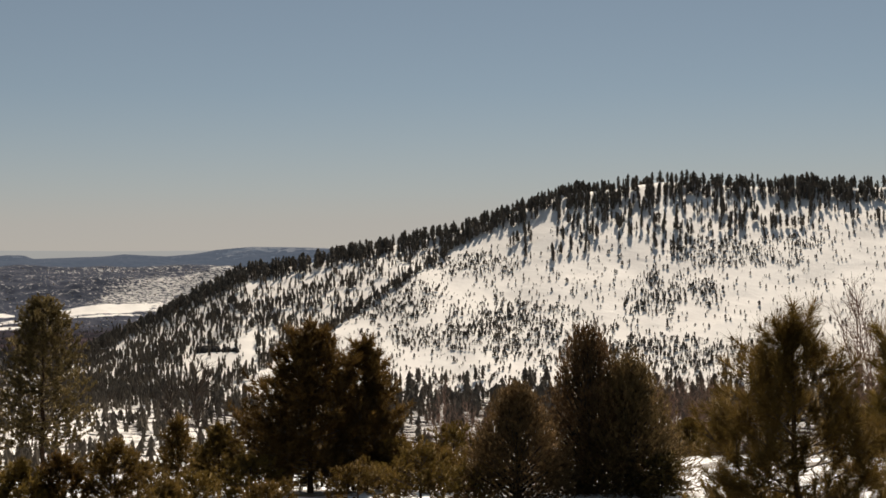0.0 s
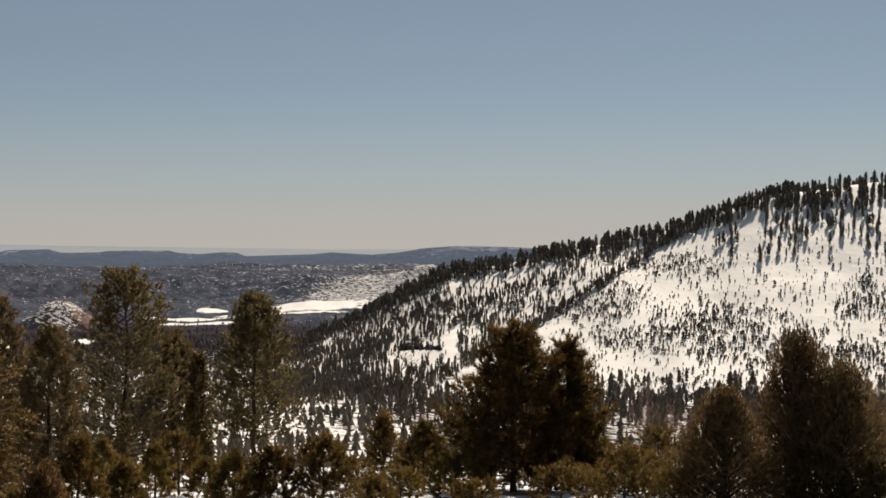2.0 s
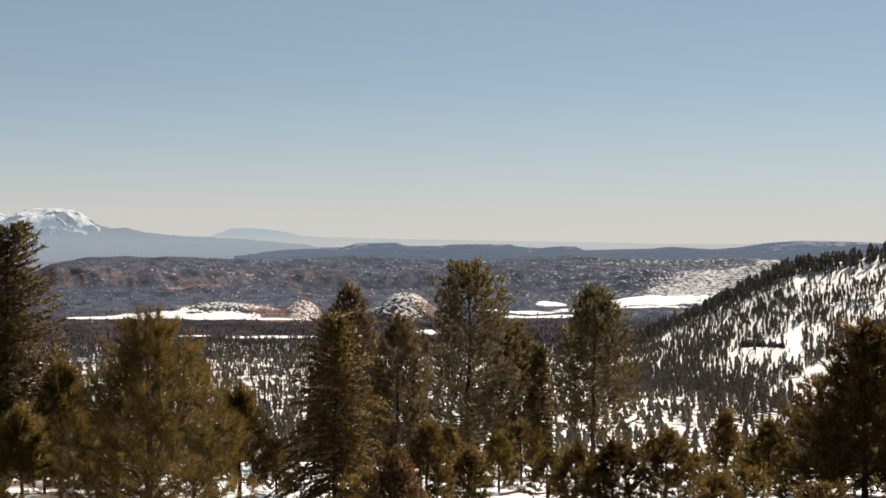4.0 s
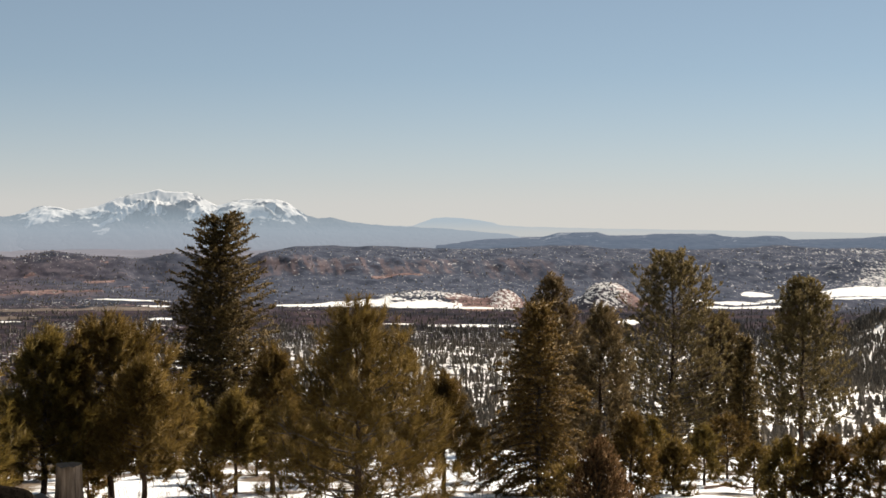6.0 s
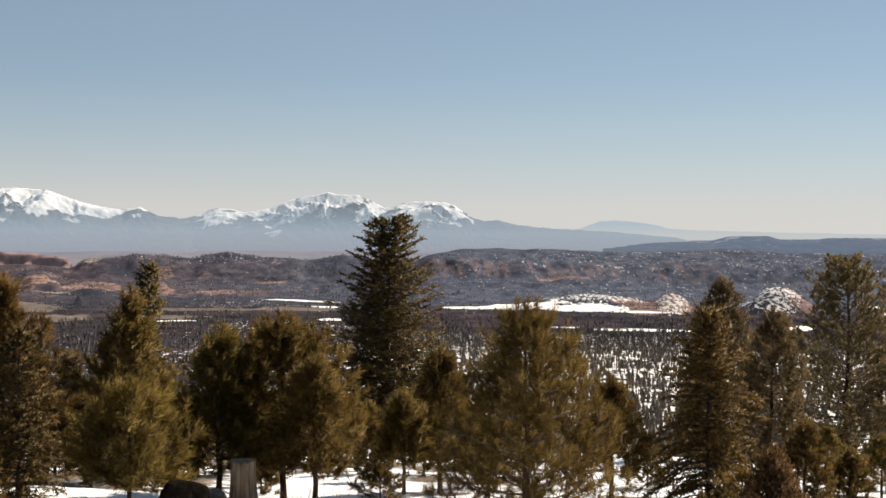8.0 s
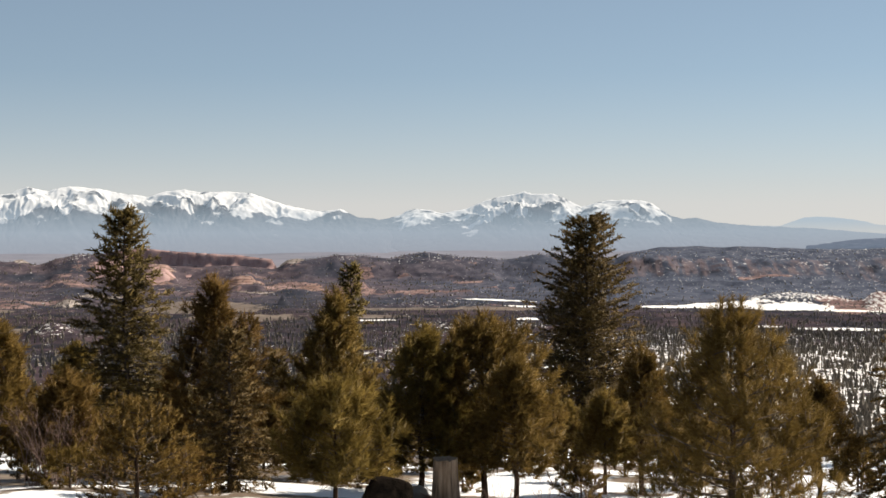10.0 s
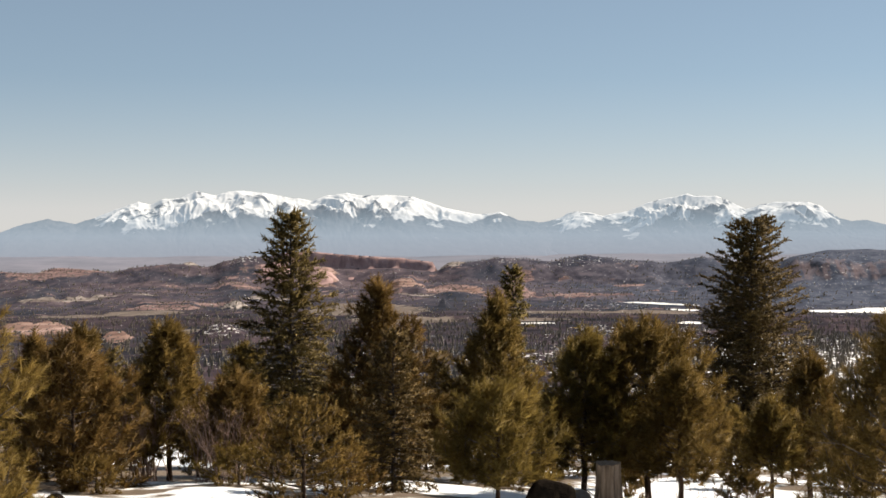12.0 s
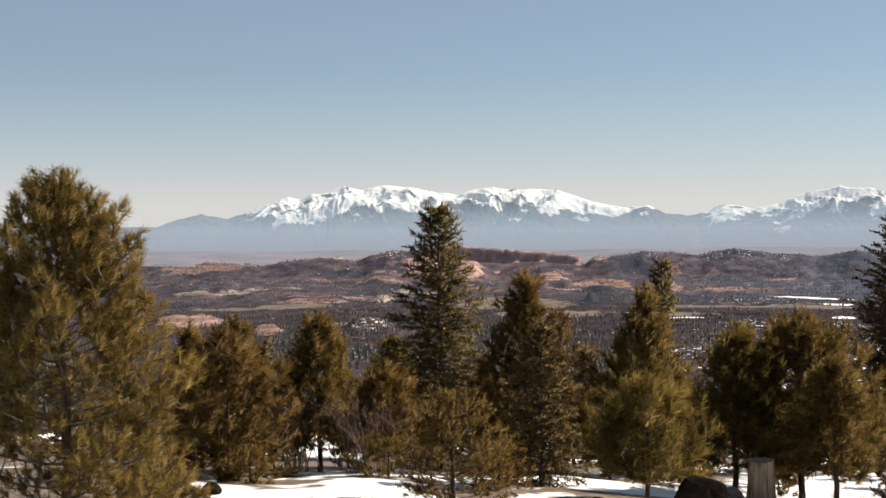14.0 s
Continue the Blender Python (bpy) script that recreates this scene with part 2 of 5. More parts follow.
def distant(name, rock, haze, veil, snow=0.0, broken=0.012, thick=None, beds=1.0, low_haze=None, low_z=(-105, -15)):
    """The far backdrop: rock and snow, with a veil of bright haze put into the surface as glow."""
    m = bpy.data.materials.new(name)
    m.use_nodes = True
    t = m.node_tree
    n, link = t.nodes, t.links
    geo = n.new("ShaderNodeNewGeometry")
    sep = n.new("ShaderNodeSeparateXYZ")
    link.new(geo.outputs["Position"], sep.inputs[0])
    tex = n.new("ShaderNodeTexNoise")
    tex.inputs["Scale"].default_value, tex.inputs["Detail"].default_value = broken, 8
    tex.inputs["Roughness"].default_value = 0.7
    mp = n.new("ShaderNodeMapping")
    mp.inputs["Scale"].default_value = (1, 1, beds)
    link.new(geo.outputs["Position"], mp.inputs[0])
    link.new(mp.outputs[0], tex.inputs["Vector"])
    ramp = n.new("ShaderNodeValToRGB")
    ramp.color_ramp.elements[0].position, ramp.color_ramp.elements[1].position = 0.35, 0.65
    ramp.color_ramp.elements[0].color = (*[c * 0.6 for c in rock], 1)
    ramp.color_ramp.elements[1].color = (*[c * 1.4 for c in rock], 1)
    link.new(tex.outputs[0], ramp.inputs[0])
    colour = ramp.outputs[0]
    if snow:
        line = n.new("ShaderNodeAttribute")
        line.attribute_name = "snow"
        add = n.new("ShaderNodeMath")
        add.operation = "MULTIPLY_ADD"
        add.inputs[1].default_value = 1.7
        link.new(tex.outputs[0], add.inputs[0])
        link.new(line.outputs["Fac"], add.inputs[2])
        edge = n.new("ShaderNodeMapRange")
        edge.inputs["From Min"].default_value, edge.inputs["From Max"].default_value = 0.80, 1.0
        edge.inputs["To Max"].default_value = snow
        link.new(add.outputs[0], edge.inputs[0])
        mix = n.new("ShaderNodeMixRGB")
        mix.inputs[2].default_value = (0.76, 0.735, 0.70, 1)
        link.new(edge.outputs[0], mix.inputs[0])
        link.new(colour, mix.inputs[1])
        colour = mix.outputs[0]
    b = n["Principled BSDF"]
    b.inputs["Roughness"].default_value = 1
    b.inputs["Specular IOR Level"].default_value = 0
    link.new(colour, b.inputs["Base Color"])
    # the haze: emission mixed over the rock, by veil, up to thick low down
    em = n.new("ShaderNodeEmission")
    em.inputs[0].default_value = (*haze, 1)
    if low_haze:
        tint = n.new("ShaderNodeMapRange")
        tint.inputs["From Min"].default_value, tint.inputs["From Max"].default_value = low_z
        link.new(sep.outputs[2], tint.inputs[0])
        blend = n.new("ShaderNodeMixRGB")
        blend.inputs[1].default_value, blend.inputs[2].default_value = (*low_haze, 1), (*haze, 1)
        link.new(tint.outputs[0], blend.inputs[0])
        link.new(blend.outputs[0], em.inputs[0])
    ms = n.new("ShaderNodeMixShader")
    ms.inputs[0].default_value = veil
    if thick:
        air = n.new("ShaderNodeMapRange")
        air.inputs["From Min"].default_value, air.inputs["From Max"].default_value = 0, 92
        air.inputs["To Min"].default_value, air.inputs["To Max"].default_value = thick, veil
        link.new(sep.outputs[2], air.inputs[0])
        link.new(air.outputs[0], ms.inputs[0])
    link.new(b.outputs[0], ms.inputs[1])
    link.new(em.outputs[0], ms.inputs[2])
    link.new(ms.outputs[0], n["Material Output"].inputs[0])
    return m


# ---- helpers of this scene ----
def mesh_of(name, verts, faces, mats, index=None, smooth=False, normals=None):
    """A mesh from arrays; normals (one a vertex): foliage that takes the light as soft tufts."""
    me = bpy.data.meshes.new(name)
    verts, faces = np.asarray(verts, np.float32), np.asarray(faces, np.int32)
    if normals is not None:
        smooth = True
        a, b, c = (verts[faces[:, q]] for q in range(3))
        turned = np.einsum("ij,ij->i", np.cross(b - a, c - a), normals[faces[:, 0]]) < 0
        faces[turned] = faces[turned][:, ::-1]
    k = faces.shape[1]
    me.vertices.add(len(verts))
    me.vertices.foreach_set("co", verts.ravel())
    me.loops.add(faces.size)
    me.loops.foreach_set("vertex_index", faces.ravel())
    me.polygons.add(len(faces))
    me.polygons.foreach_set("loop_start", np.arange(0, faces.size, k, dtype=np.int32))
    for m in mats:
        me.materials.append(m)
    if index is not None:
        me.polygons.foreach_set("material_index", np.asarray(index, np.int32))
    me.polygons.foreach_set("use_smooth", np.full(len(faces), smooth))
    me.update(calc_edges=True)
    if normals is not None:
        me.attributes.new("custom_normal", "FLOAT_VECTOR", "POINT").data.foreach_set("vector", np.asarray(normals, np.float32).ravel())
    return me


def thing(name, place, label, category, group=""):
    ob = new(name)
    ob.empty_display_size = 0.2
    ob.matrix_basis = Matrix.Translation(place)
    return tagged(ob, label, category, group)


def part(name, me, parent, label=""):
    ob = new(name, me)
    ob.parent = parent
    return tagged(ob, label)


def grain(x, y, seed=0):
    """Smooth lattice noise from 0 to 1, for arrays."""
    x, y = np.asarray(x, float), np.asarray(y, float)
    xi, yi = np.floor(x), np.floor(y)
    fx, fy = x - xi, y - yi
    fx, fy = fx * fx * (3 - 2 * fx), fy * fy * (3 - 2 * fy)

    def at(i, j):
        h = np.sin(i * 127.1 + j * 311.7 + seed * 74.7) * 43758.5453
        return h - np.floor(h)
    return (at(xi, yi) * (1 - fx) + at(xi + 1, yi) * fx) * (1 - fy) + (at(xi, yi + 1) * (1 - fx) + at(xi + 1, yi + 1) * fx) * fy


def fbm(x, y, seed=0, octaves=4):
    total, amp = 0.0, 0.5
    for o in range(octaves):
        total = total + amp * grain(x * 2 ** o, y * 2 ** o, seed + o * 13)
        amp *= 0.5
    return total / (1 - 0.5 ** octaves)


def step(a, b, v):
    t = np.clip((v - a) / (b - a), 0, 1)
    return t * t * (3 - 2 * t)


def bell(v, centre, half, sharp=2.0):
    return np.exp(-np.abs((v - centre) / half) ** sharp)


# ---- the lie of the land: height over azimuth (degrees, clockwise from +y) and distance ----
PLAIN = ((60, -9.0), (80, -10.2), (110, -10.8), (160, -10.6), (250, -9.6), (400, -8.4), (700, -6.7), (1000, -5.6), (1300, -4.85), (1800, -4.1), (2300, -3.45), (2900, -2.75), (3300, -2.2), (3600, -1.75), (3900, -1.35), (4150, -1.2))


def plain_el(d):
    """The angle under which the open land lies at that distance."""
    return np.interp(d, [q[0] for q in PLAIN], [q[1] for q in PLAIN])


def out_at(el):
    """The distance at which the open land lies under that angle."""
    return float(np.interp(el, [q[1] for q in PLAIN[4:]], [q[0] for q in PLAIN[4:]]))


def rim_el(az):
    """The angle of the canyon country's rim."""
    return np.interp(az, [-40, -27.8, -26.5, -25.7, -24.6, -23.5, -22.6, -21.2, -19.7, -19.0, -18.3, -17.4, -16.7, -15.6, -14.4, -12.0, -10.5, -10.3, -9.9, -9.0, -7.8, -6.7, -5.7, -4.1, -2.7, -0.9, 0.2, 1.8, 4.0],
                     [-1.5, -1.42, -1.5, -1.27, -1.34, -1.49, -1.29, -1.16, -1.29, -1.06, -0.9, -0.89, -0.73, -0.66, -0.78, -0.95, -1.12, -1.5, -1.26, -1.15, -0.96, -0.99, -1.11, -0.92, -1.11, -1.18, -0.97, -0.85, -0.7])


# covers of the far land: azimuth and angle of the open land there, half widths of both
SNOW_FIELDS = ((5.9, -3.07, 1.4, 0.06), (7.9, -3.04, 1.8, 0.10), (10.6, -3.12, 1.6, 0.07), (12.8, -3.18, 1.4, 0.03), (9.7, -3.84, 0.65, 0.035), (13.0, -3.90, 2.1, 0.05), (19.2, -3.70, 0.5, 0.10), (16.0, -3.85, 0.6, 0.08),
               (23.8, -3.0, 1.6, 0.07), (24.3, -2.45, 0.6, 0.06), (23.5, -2.78, 2.2, 0.06), (28.4, -2.45, 2.4, 0.14), (27.0, -2.66, 2.6, 0.05), (-1.2, -2.86, 1.7, 0.016), (-0.2, -3.05, 0.6, 0.04), (-6.3, -3.65, 0.9, 0.03), (0.0, -3.60, 0.5, 0.05), (-8.0, -3.45, 0.6, 0.03))
DRY_MEADOWS = ((-22.2, -3.13, 1.7, 0.08), (-19.8, -3.93, 1.5, 0.11), (-13.3, -3.12, 2.5, 0.19), (-11.5, -3.50, 2.4, 0.13), (-6.9, -3.50, 2.0, 0.07), (-1.4, -3.17, 1.8, 0.08), (-5.0, -3.20, 2.5, 0.05), (-24.5, -3.2, 2.0, 0.06))
RED_FIELDS = ((-26.0, -1.70, 2.0, 0.20), (-24.6, -1.60, 1.3, 0.2), (-18.6, -2.17, 1.1, 0.08), (-21.5, -2.97, 1.6, 0.06), (-20.5, -2.8, 2.0, 0.05), (-9.7, -2.30, 1.1, 0.22), (-7.2, -2.55, 1.2, 0.16), (-4.3, -2.62, 2.2, 0.06),
              (-6.8, -1.95, 0.5, 0.08), (-2.4, -2.10, 0.6, 0.06), (13.4, -3.05, 1.6, 0.20), (19.1, -2.95, 0.8, 0.30), (9.6, -2.05, 1.0, 0.06))
PINK_FIELDS = ((-15.1, -1.94, 0.65, 0.24), (-11.6, -2.2, 0.8, 0.13), (-26.5, -3.80, 1.6, 0.16), (-23.4, -4.15, 0.7, 0.16), (-8.9, -2.35, 0.5, 0.12), (13.0, -3.2, 0.7, 0.1), (-25.0, -1.62, 0.7, 0.1))
CREAM_FIELDS = ((-18.6, -2.95, 0.6, 0.11), (-25.3, -2.58, 1.9, 0.05), (-22.3, -2.50, 0.6, 0.04), (-9.7, -1.70, 0.6, 0.09), (-20.4, -1.62, 0.35, 0.06), (-11.2, -2.55, 1.2, 0.06), (-17.3, -2.6, 1.0, 0.06), (-23.4, -1.62, 0.5, 0.10), (-26.4, -1.66, 0.35, 0.1))
# knolls: azimuth, angle of the land at their foot, half widths across and in depth, how far they rise, how steep they are
KNOLLS = ((-15.1, -1.94, 0.62, 60, 0.50, 3), (-10.05, -2.98, 0.10, 18, 0.72, 2.4), (-9.6, -2.6, 0.8, 50, 0.22, 3), (-26.5, -3.84, 1.5, 40, 0.42, 4), (-23.4, -4.22, 0.6, 34, 0.38, 4), (-19.2, -4.15, 1.0, 110, 0.55, 2),
          (-9.7, -1.72, 0.5, 50, 0.12, 3), (-20.4, -1.6, 0.3, 40, 0.16, 3), (18.35, -3.08, 1.15, 110, 1.05, 2.8), (14.15, -3.0, 0.65, 80, 0.55, 2.8), (11.0, -2.95, 2.0, 110, 0.42, 2.4), (35.5, -2.2, 4.0, 260, 1.25, 2), (32.8, -2.2, 1.4, 160, 0.55, 2), (-13.0, -2.6, 1.5, 60, 0.14, 3))
# low cliffs: azimuths, angle of the land, height in degrees
LEDGES = ((-27.4, -23.6, -2.61, 0.13), (-19.1, -18.0, -3.02, 0.20), (-12.3, -10.6, -2.42, 0.20), (-12.6, -10.4, -2.25, 0.18), (-8.1, -6.1, -2.67, 0.28), (-19.6, -17.9, -2.26, 0.18), (-22.8, -19.5, -3.0, 0.12), (-6.0, -2.0, -2.68, 0.10), (-5.5, -1.0, -2.0, 0.10),
          (4.0, 12.5, -2.2, 0.14))


def fields(az, d, rows):
    """How far inside the nearest of these fields a place lies: 1 at its heart, 0 at its edge."""
    p = plain_el(d)
    inside = np.full(np.shape(az), -1.5)
    for a, e, w, we in rows:
        inside = np.maximum(inside, 1 - ((az - a) / w) ** 2 - ((p - e) / we) ** 2)
    return inside


def near_height(az, d):
    s = 0.13 * (0.5 + 0.5 * np.cos(np.radians(az - 15)))
    return -s * d


def ridge_el(az):
    return np.interp(az, [24, 27.8, 31, 33.8, 37.9, 42.5, 44.4, 47.1, 51, 56, 60, 66, 80, 100],
                     [-5.2, -4.0, -2.45, -1.0, -0.25, 0.7, 1.25, 2.25, 2.68, 2.42, 2.3, 2.2, 1.6, 1.0])


def height(az, d):
    az, d = np.asarray(az, float), np.asarray(d, float)
    x, y = d * np.sin(np.radians(az)), d * np.cos(np.radians(az))
    el = plain_el(d)
    # canyon country: terraces, mesas and the forested plateau
    far = step(2300, 2900, d)
    el = el + far * 0.16 * (fbm(az * 0.35, d / 300, 3) - 0.5) * 2
    strata = step(2500, 2900, d) * (fbm(az * 0.6 + 40, d / 160, 5) - 0.5)
    el = el + strata * 0.22
    cut = 0.05 * (fbm(az * 3, d / 900, 8) - 0.5)
    right = step(3.0, 5.0, az + 2 * (fbm(az * 0, d / 200, 4) - 0.5)) * (1 - step(44, 50, az))
    wob = 26 * (fbm(az * 1.3, 0 * az, 9) - 0.5)
    el = el + right * (0.62 * step(3390 + wob * 2, 3600 + wob * 2, d) + 0.05 * step(3700, 4000, d) * step(12, 16, az))
    # fluted slopes and gullies
    folds = 1 - np.abs(2 * fbm(az * 1.5 + d / 700, d / 260, 14) - 1)
    el = el + (folds - 0.6) * (0.11 * right * step(3400, 3480, d) * (1 - step(3600, 3700, d)) + 0.10 * step(2900, 3100, d) * (1 - step(3880, 3960, d)))
    # the rim of the canyon country against the haze: hills, and a red mesa with a fluted cliff
    flute = 0.6 * wob + 9 * (fbm(az * 5, 0 * az, 12) - 0.5)
    mesa = step(-16.9, -16.0, az) * (1 - step(-10.42, -10.3, az))
    rise = step(3400 + 2 * wob, 3640, d) * (1 - mesa) + mesa * (0.34 * step(3440, 3604, d) + 0.66 * step(3606 + flute, 3620 + flute, d))
    left = 1 - step(0.4, 3.0, az)
    crest = rim_el(az) + 0.05 * (fbm(az * 2.2, 0 * az, 15) - 0.5) - 0.35 * step(3690, 3960, d)
    el = el + left * rise * (crest - el)
    # rock domes, buttes, the snowy cone and low snowy rises
    for a, p, w, wd, up, sharp in KNOLLS:
        knoll = bell(az + cut * 6, a, w, sharp) * bell(d, out_at(p), wd, sharp)
        el = el + up * knoll * (0.85 + 0.3 * fbm(az * 2.0, d / 40, 17)) + (0.30 if sharp >= 4 else 0.09) * np.minimum(1, 3 * knoll) * (fbm(az * 5, d / 20, 18) - 0.5)
    for a0, a1, p, up in LEDGES:
        dd = out_at(p)
        bend = 60 * (fbm(az * 0.9, az * 0, int(dd)) - 0.5) + 18 * (fbm(az * 4, az * 0, int(dd)) - 0.5)
        gap = step(0.30, 0.42, fbm(az * 1.1, az * 0, int(dd) + 3))
        el = el + up * gap * step(a0, a0 + 0.5, az) * (1 - step(a1 - 0.5, a1, az)) * step(dd + bend, dd + bend + 9, d) * (1 - step(dd + 90, dd + 420, d))
    z = EYE + d * np.tan(np.radians(el))
    # the great hill and its spur
    top = EYE + 1300 * np.tan(np.radians(ridge_el(az)))
    foot = EYE + d * np.tan(np.radians(plain_el(d)))
    foot_d = 820 + 60 * (fbm(az * 0.25, az * 0, 21) - 0.5)
    rise = np.clip((d - foot_d) / (1300 - foot_d), 0, 1)
    gully = (fbm(az * 0.35, d / 500, 23) - 0.5) * 5 + 9 * bell(az + (d - 1100) * 0.012, 41.5, 1.8)
    hill = foot + np.maximum(top - foot, 0) * (0.35 * rise + 0.65 * rise ** 1.35) + gully * rise * (1 - rise) * 3
    hill = np.where(d > 1300, np.maximum(foot, top - (d - 1300) * 0.22), hill)
    z = np.where((d > 820) & (az > 24) & (az < 110), np.maximum(z, hill) * (d < 2300) + z * (d >= 2300), z)
    # the near slope, hummocky under its snow
    near = near_height(az, d) + 0.35 * (fbm(x / 7, y / 7, 31) - 0.5) + 0.16 * (fbm(x / 1.7, y / 1.7, 33) - 0.5) * step(2, 8, d)
    out = near_height(az, 62.0) + (z - near_height(az, 62.0))
    blend = step(52, 75, d)
    rough = (fbm(x / 45, y / 45, 35) - 0.5) * 5 * step(90, 200, d) * (1 - step(1200, 2200, d))
    return near * (1 - blend) + (out + rough) * blend


def spot(az, d, up=0.0):
    x, y = d * math.sin(radians(az)), d * math.cos(radians(az))
    return Vector((x, y, float(height(az, d)) + up))


# ---- ground: one sheet to the foot of the backdrop ----
def build_ground():
    az = np.concatenate([np.arange(-180, -42, 3.0), np.arange(-42, 68, 0.21), np.arange(68, 180, 3.0)])
    d = np.concatenate([np.geomspace(0.0005, 12, 24), np.linspace(12.8, 62, 50), np.linspace(65, 250, 26), np.linspace(262, 820, 36), np.linspace(830, 1320, 56),
                        np.linspace(1340, 2280, 46), np.linspace(2295, 3380, 78), np.linspace(3385, 3640, 60), np.linspace(3655, 4000, 20)])
    A, D = np.meshgrid(az, d)
    H = height(A, D)
    V = np.stack([D * np.sin(np.radians(A)), D * np.cos(np.radians(A)), H], -1).reshape(-1, 3)
    na, nd = len(az), len(d)
    i = np.arange(na)
    j = np.arange(nd - 1)[:, None] * na
    nxt = (i + 1) % na
    F = np.stack([j + i, j + nxt, j + na + nxt, j + na + i], -1).reshape(-1, 4)
    m = np.where(((D[:-1] + D[1:]) / 2).ravel() < 75, 0, 1)
    # bare litter on the near slope: in hollows and round the trunks
    X, Y = V[:, 0].reshape(A.shape), V[:, 1].reshape(A.shape)
    patchy = fbm(X / 4.5, Y / 4.5, 41, 5)
    bare = patchy - np.interp(A, [-40, -13, -5, 60], [0.42, 0.51, 0.61, 0.68]) - 0.5 * (D < 18)
    for a, d0 in ((-3.44, 24.2), (-1.8, 27), (-0.45, 25), (4.67, 30), (8.34, 18), (-12.87, 30), (-7.96, 24), (-16.0, 24), (-25.1, 27), (-21.4, 29), (11.7, 28), (15.6, 29), (37.0, 33), (-4.45, 26.5)):
        near_trunk = np.hypot(X - d0 * np.sin(np.radians(a)), Y - d0 * np.cos(np.radians(a)))
        bare = np.maximum(bare, 0.5 * (0.75 - near_trunk - 2.6 * (patchy - 0.5)))
    bare = np.where(np.abs(A - 13) < 54, np.clip(bare, -1, 1), -1.0)
    # covers of the land beyond the slope
    P = plain_el(D)
    slope = np.gradient(H, d, axis=0)
    band = fbm(A * 0.7, D / 16, 66)
    hill = (A > 26) & (D > 820) & (D < 1340)
    right = step(1.0, 5.0, A)
    cliff = (D > 3380) & (D < 3700) & (slope > 0.34)
    snow = np.maximum(fields(A, D, SNOW_FIELDS), np.where(hill, 1.0, -1.5))
    snow = np.maximum(snow, 3.0 * (fbm(A * 5, D / 22, 59) - 0.46) - 1.5 * step(900, 1200, D) - 1.5 * (1 - step(14, 24, A)) - 2.0 * (D < 90) - 1.5 * step(31, 36, A) * (1 - step(700, 850, D)))
    fleck = np.interp(A, [-30, -9, 0, 9, 22, 30], [0.0, 0.05, 0.14, 0.24, 0.22, 0.20]) * (1 - 0.45 * step(1250, 1500, D)) * (1 - step(1700, 1900, D))
    far_fleck = right * step(2950, 3150, D) * (0.02 + 0.19 * (band - 0.42)) * step(-2, 12, A) + 0.06 * step(22, 32, A) * step(2600, 2900, D)
    fleck = np.maximum(fleck, far_fleck) + 0.05 * bell(A, 26, 5) * (1 - step(600, 800, D))
    for a, p, w, wp, most in ((18.2, -2.9, 1.4, 0.40, 0.18), (14.1, -2.95, 0.7, 0.35, 0.17), (11.0, -2.82, 2.3, 0.24, 0.19), (33.8, -2.1, 6.0, 0.5, 0.20), (-19.2, -4.0, 1.1, 0.35, 0.11), (-18.2, -1.6, 0.9, 0.25, 0.08), (-7.6, -1.65, 0.9, 0.2, 0.06), (-4.0, -1.75, 2.5, 0.12, 0.05), (-2.0, -3.9, 3.0, 0.25, 0.10), (-3.4, -3.0, 2.2, 0.1, 0.06), (-27.0, -3.3, 3.0, 0.05, 0.03)):
        fleck = np.maximum(fleck, most * (1 - step(0.6, 1.3, ((A - a) / w) ** 2 + ((P - p) / wp) ** 2)))
    red = np.maximum(fields(A, D, RED_FIELDS), np.where(cliff, np.interp(A, [-30, -17, -16, -9.5, -8.5, -7, -6.5, -5.2, -4.5, 3, 4, 14, 15], [-0.1, -0.1, 0.6, 0.6, -0.6, -0.6, 0.2, 0.2, -0.7, -0.7, -0.8, -0.8, -1.5]), -1.5))
    red = np.maximum(red, np.where((D > 2500) & (A < 3), 2.4 * (fbm(A * 0.8, D / 30, 57) - 0.80) - right, -1.5))
    covers = {"bare": bare, "snow": snow, "fleck": fleck, "red": red, "pink": fields(A, D, PINK_FIELDS), "cream": fields(A, D, CREAM_FIELDS), "meadow": fields(A, D, DRY_MEADOWS), "ruddy": step(2750, 2950, D) * (1 - step(-4, 3, A)) * step(0.30, 0.62, fbm(A * 0.5, D / 60, 91)), "scarp": 0.75 * step(3400, 3440, D) * (1 - step(3560, 3620, D)) * step(2.5, 4.5, A) * (1 - step(10, 22, A)), "cliff": np.where(cliff & (A < -10) & (A > -17.5), 1.0, -1.0),
              # blue: how much haze tint the land's colour takes, growing with distance
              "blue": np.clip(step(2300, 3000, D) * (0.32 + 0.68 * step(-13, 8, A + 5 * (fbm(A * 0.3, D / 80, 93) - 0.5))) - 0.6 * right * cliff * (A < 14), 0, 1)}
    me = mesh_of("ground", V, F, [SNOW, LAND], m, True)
    for k, v in covers.items():
        me.attributes.new(k, "FLOAT", "POINT").data.foreach_set("value", v.astype(np.float32).ravel())
    tagged(new("ground", me), "snow-covered slope, forested valley and red canyon land", "ground", kind="structure")


build_ground()


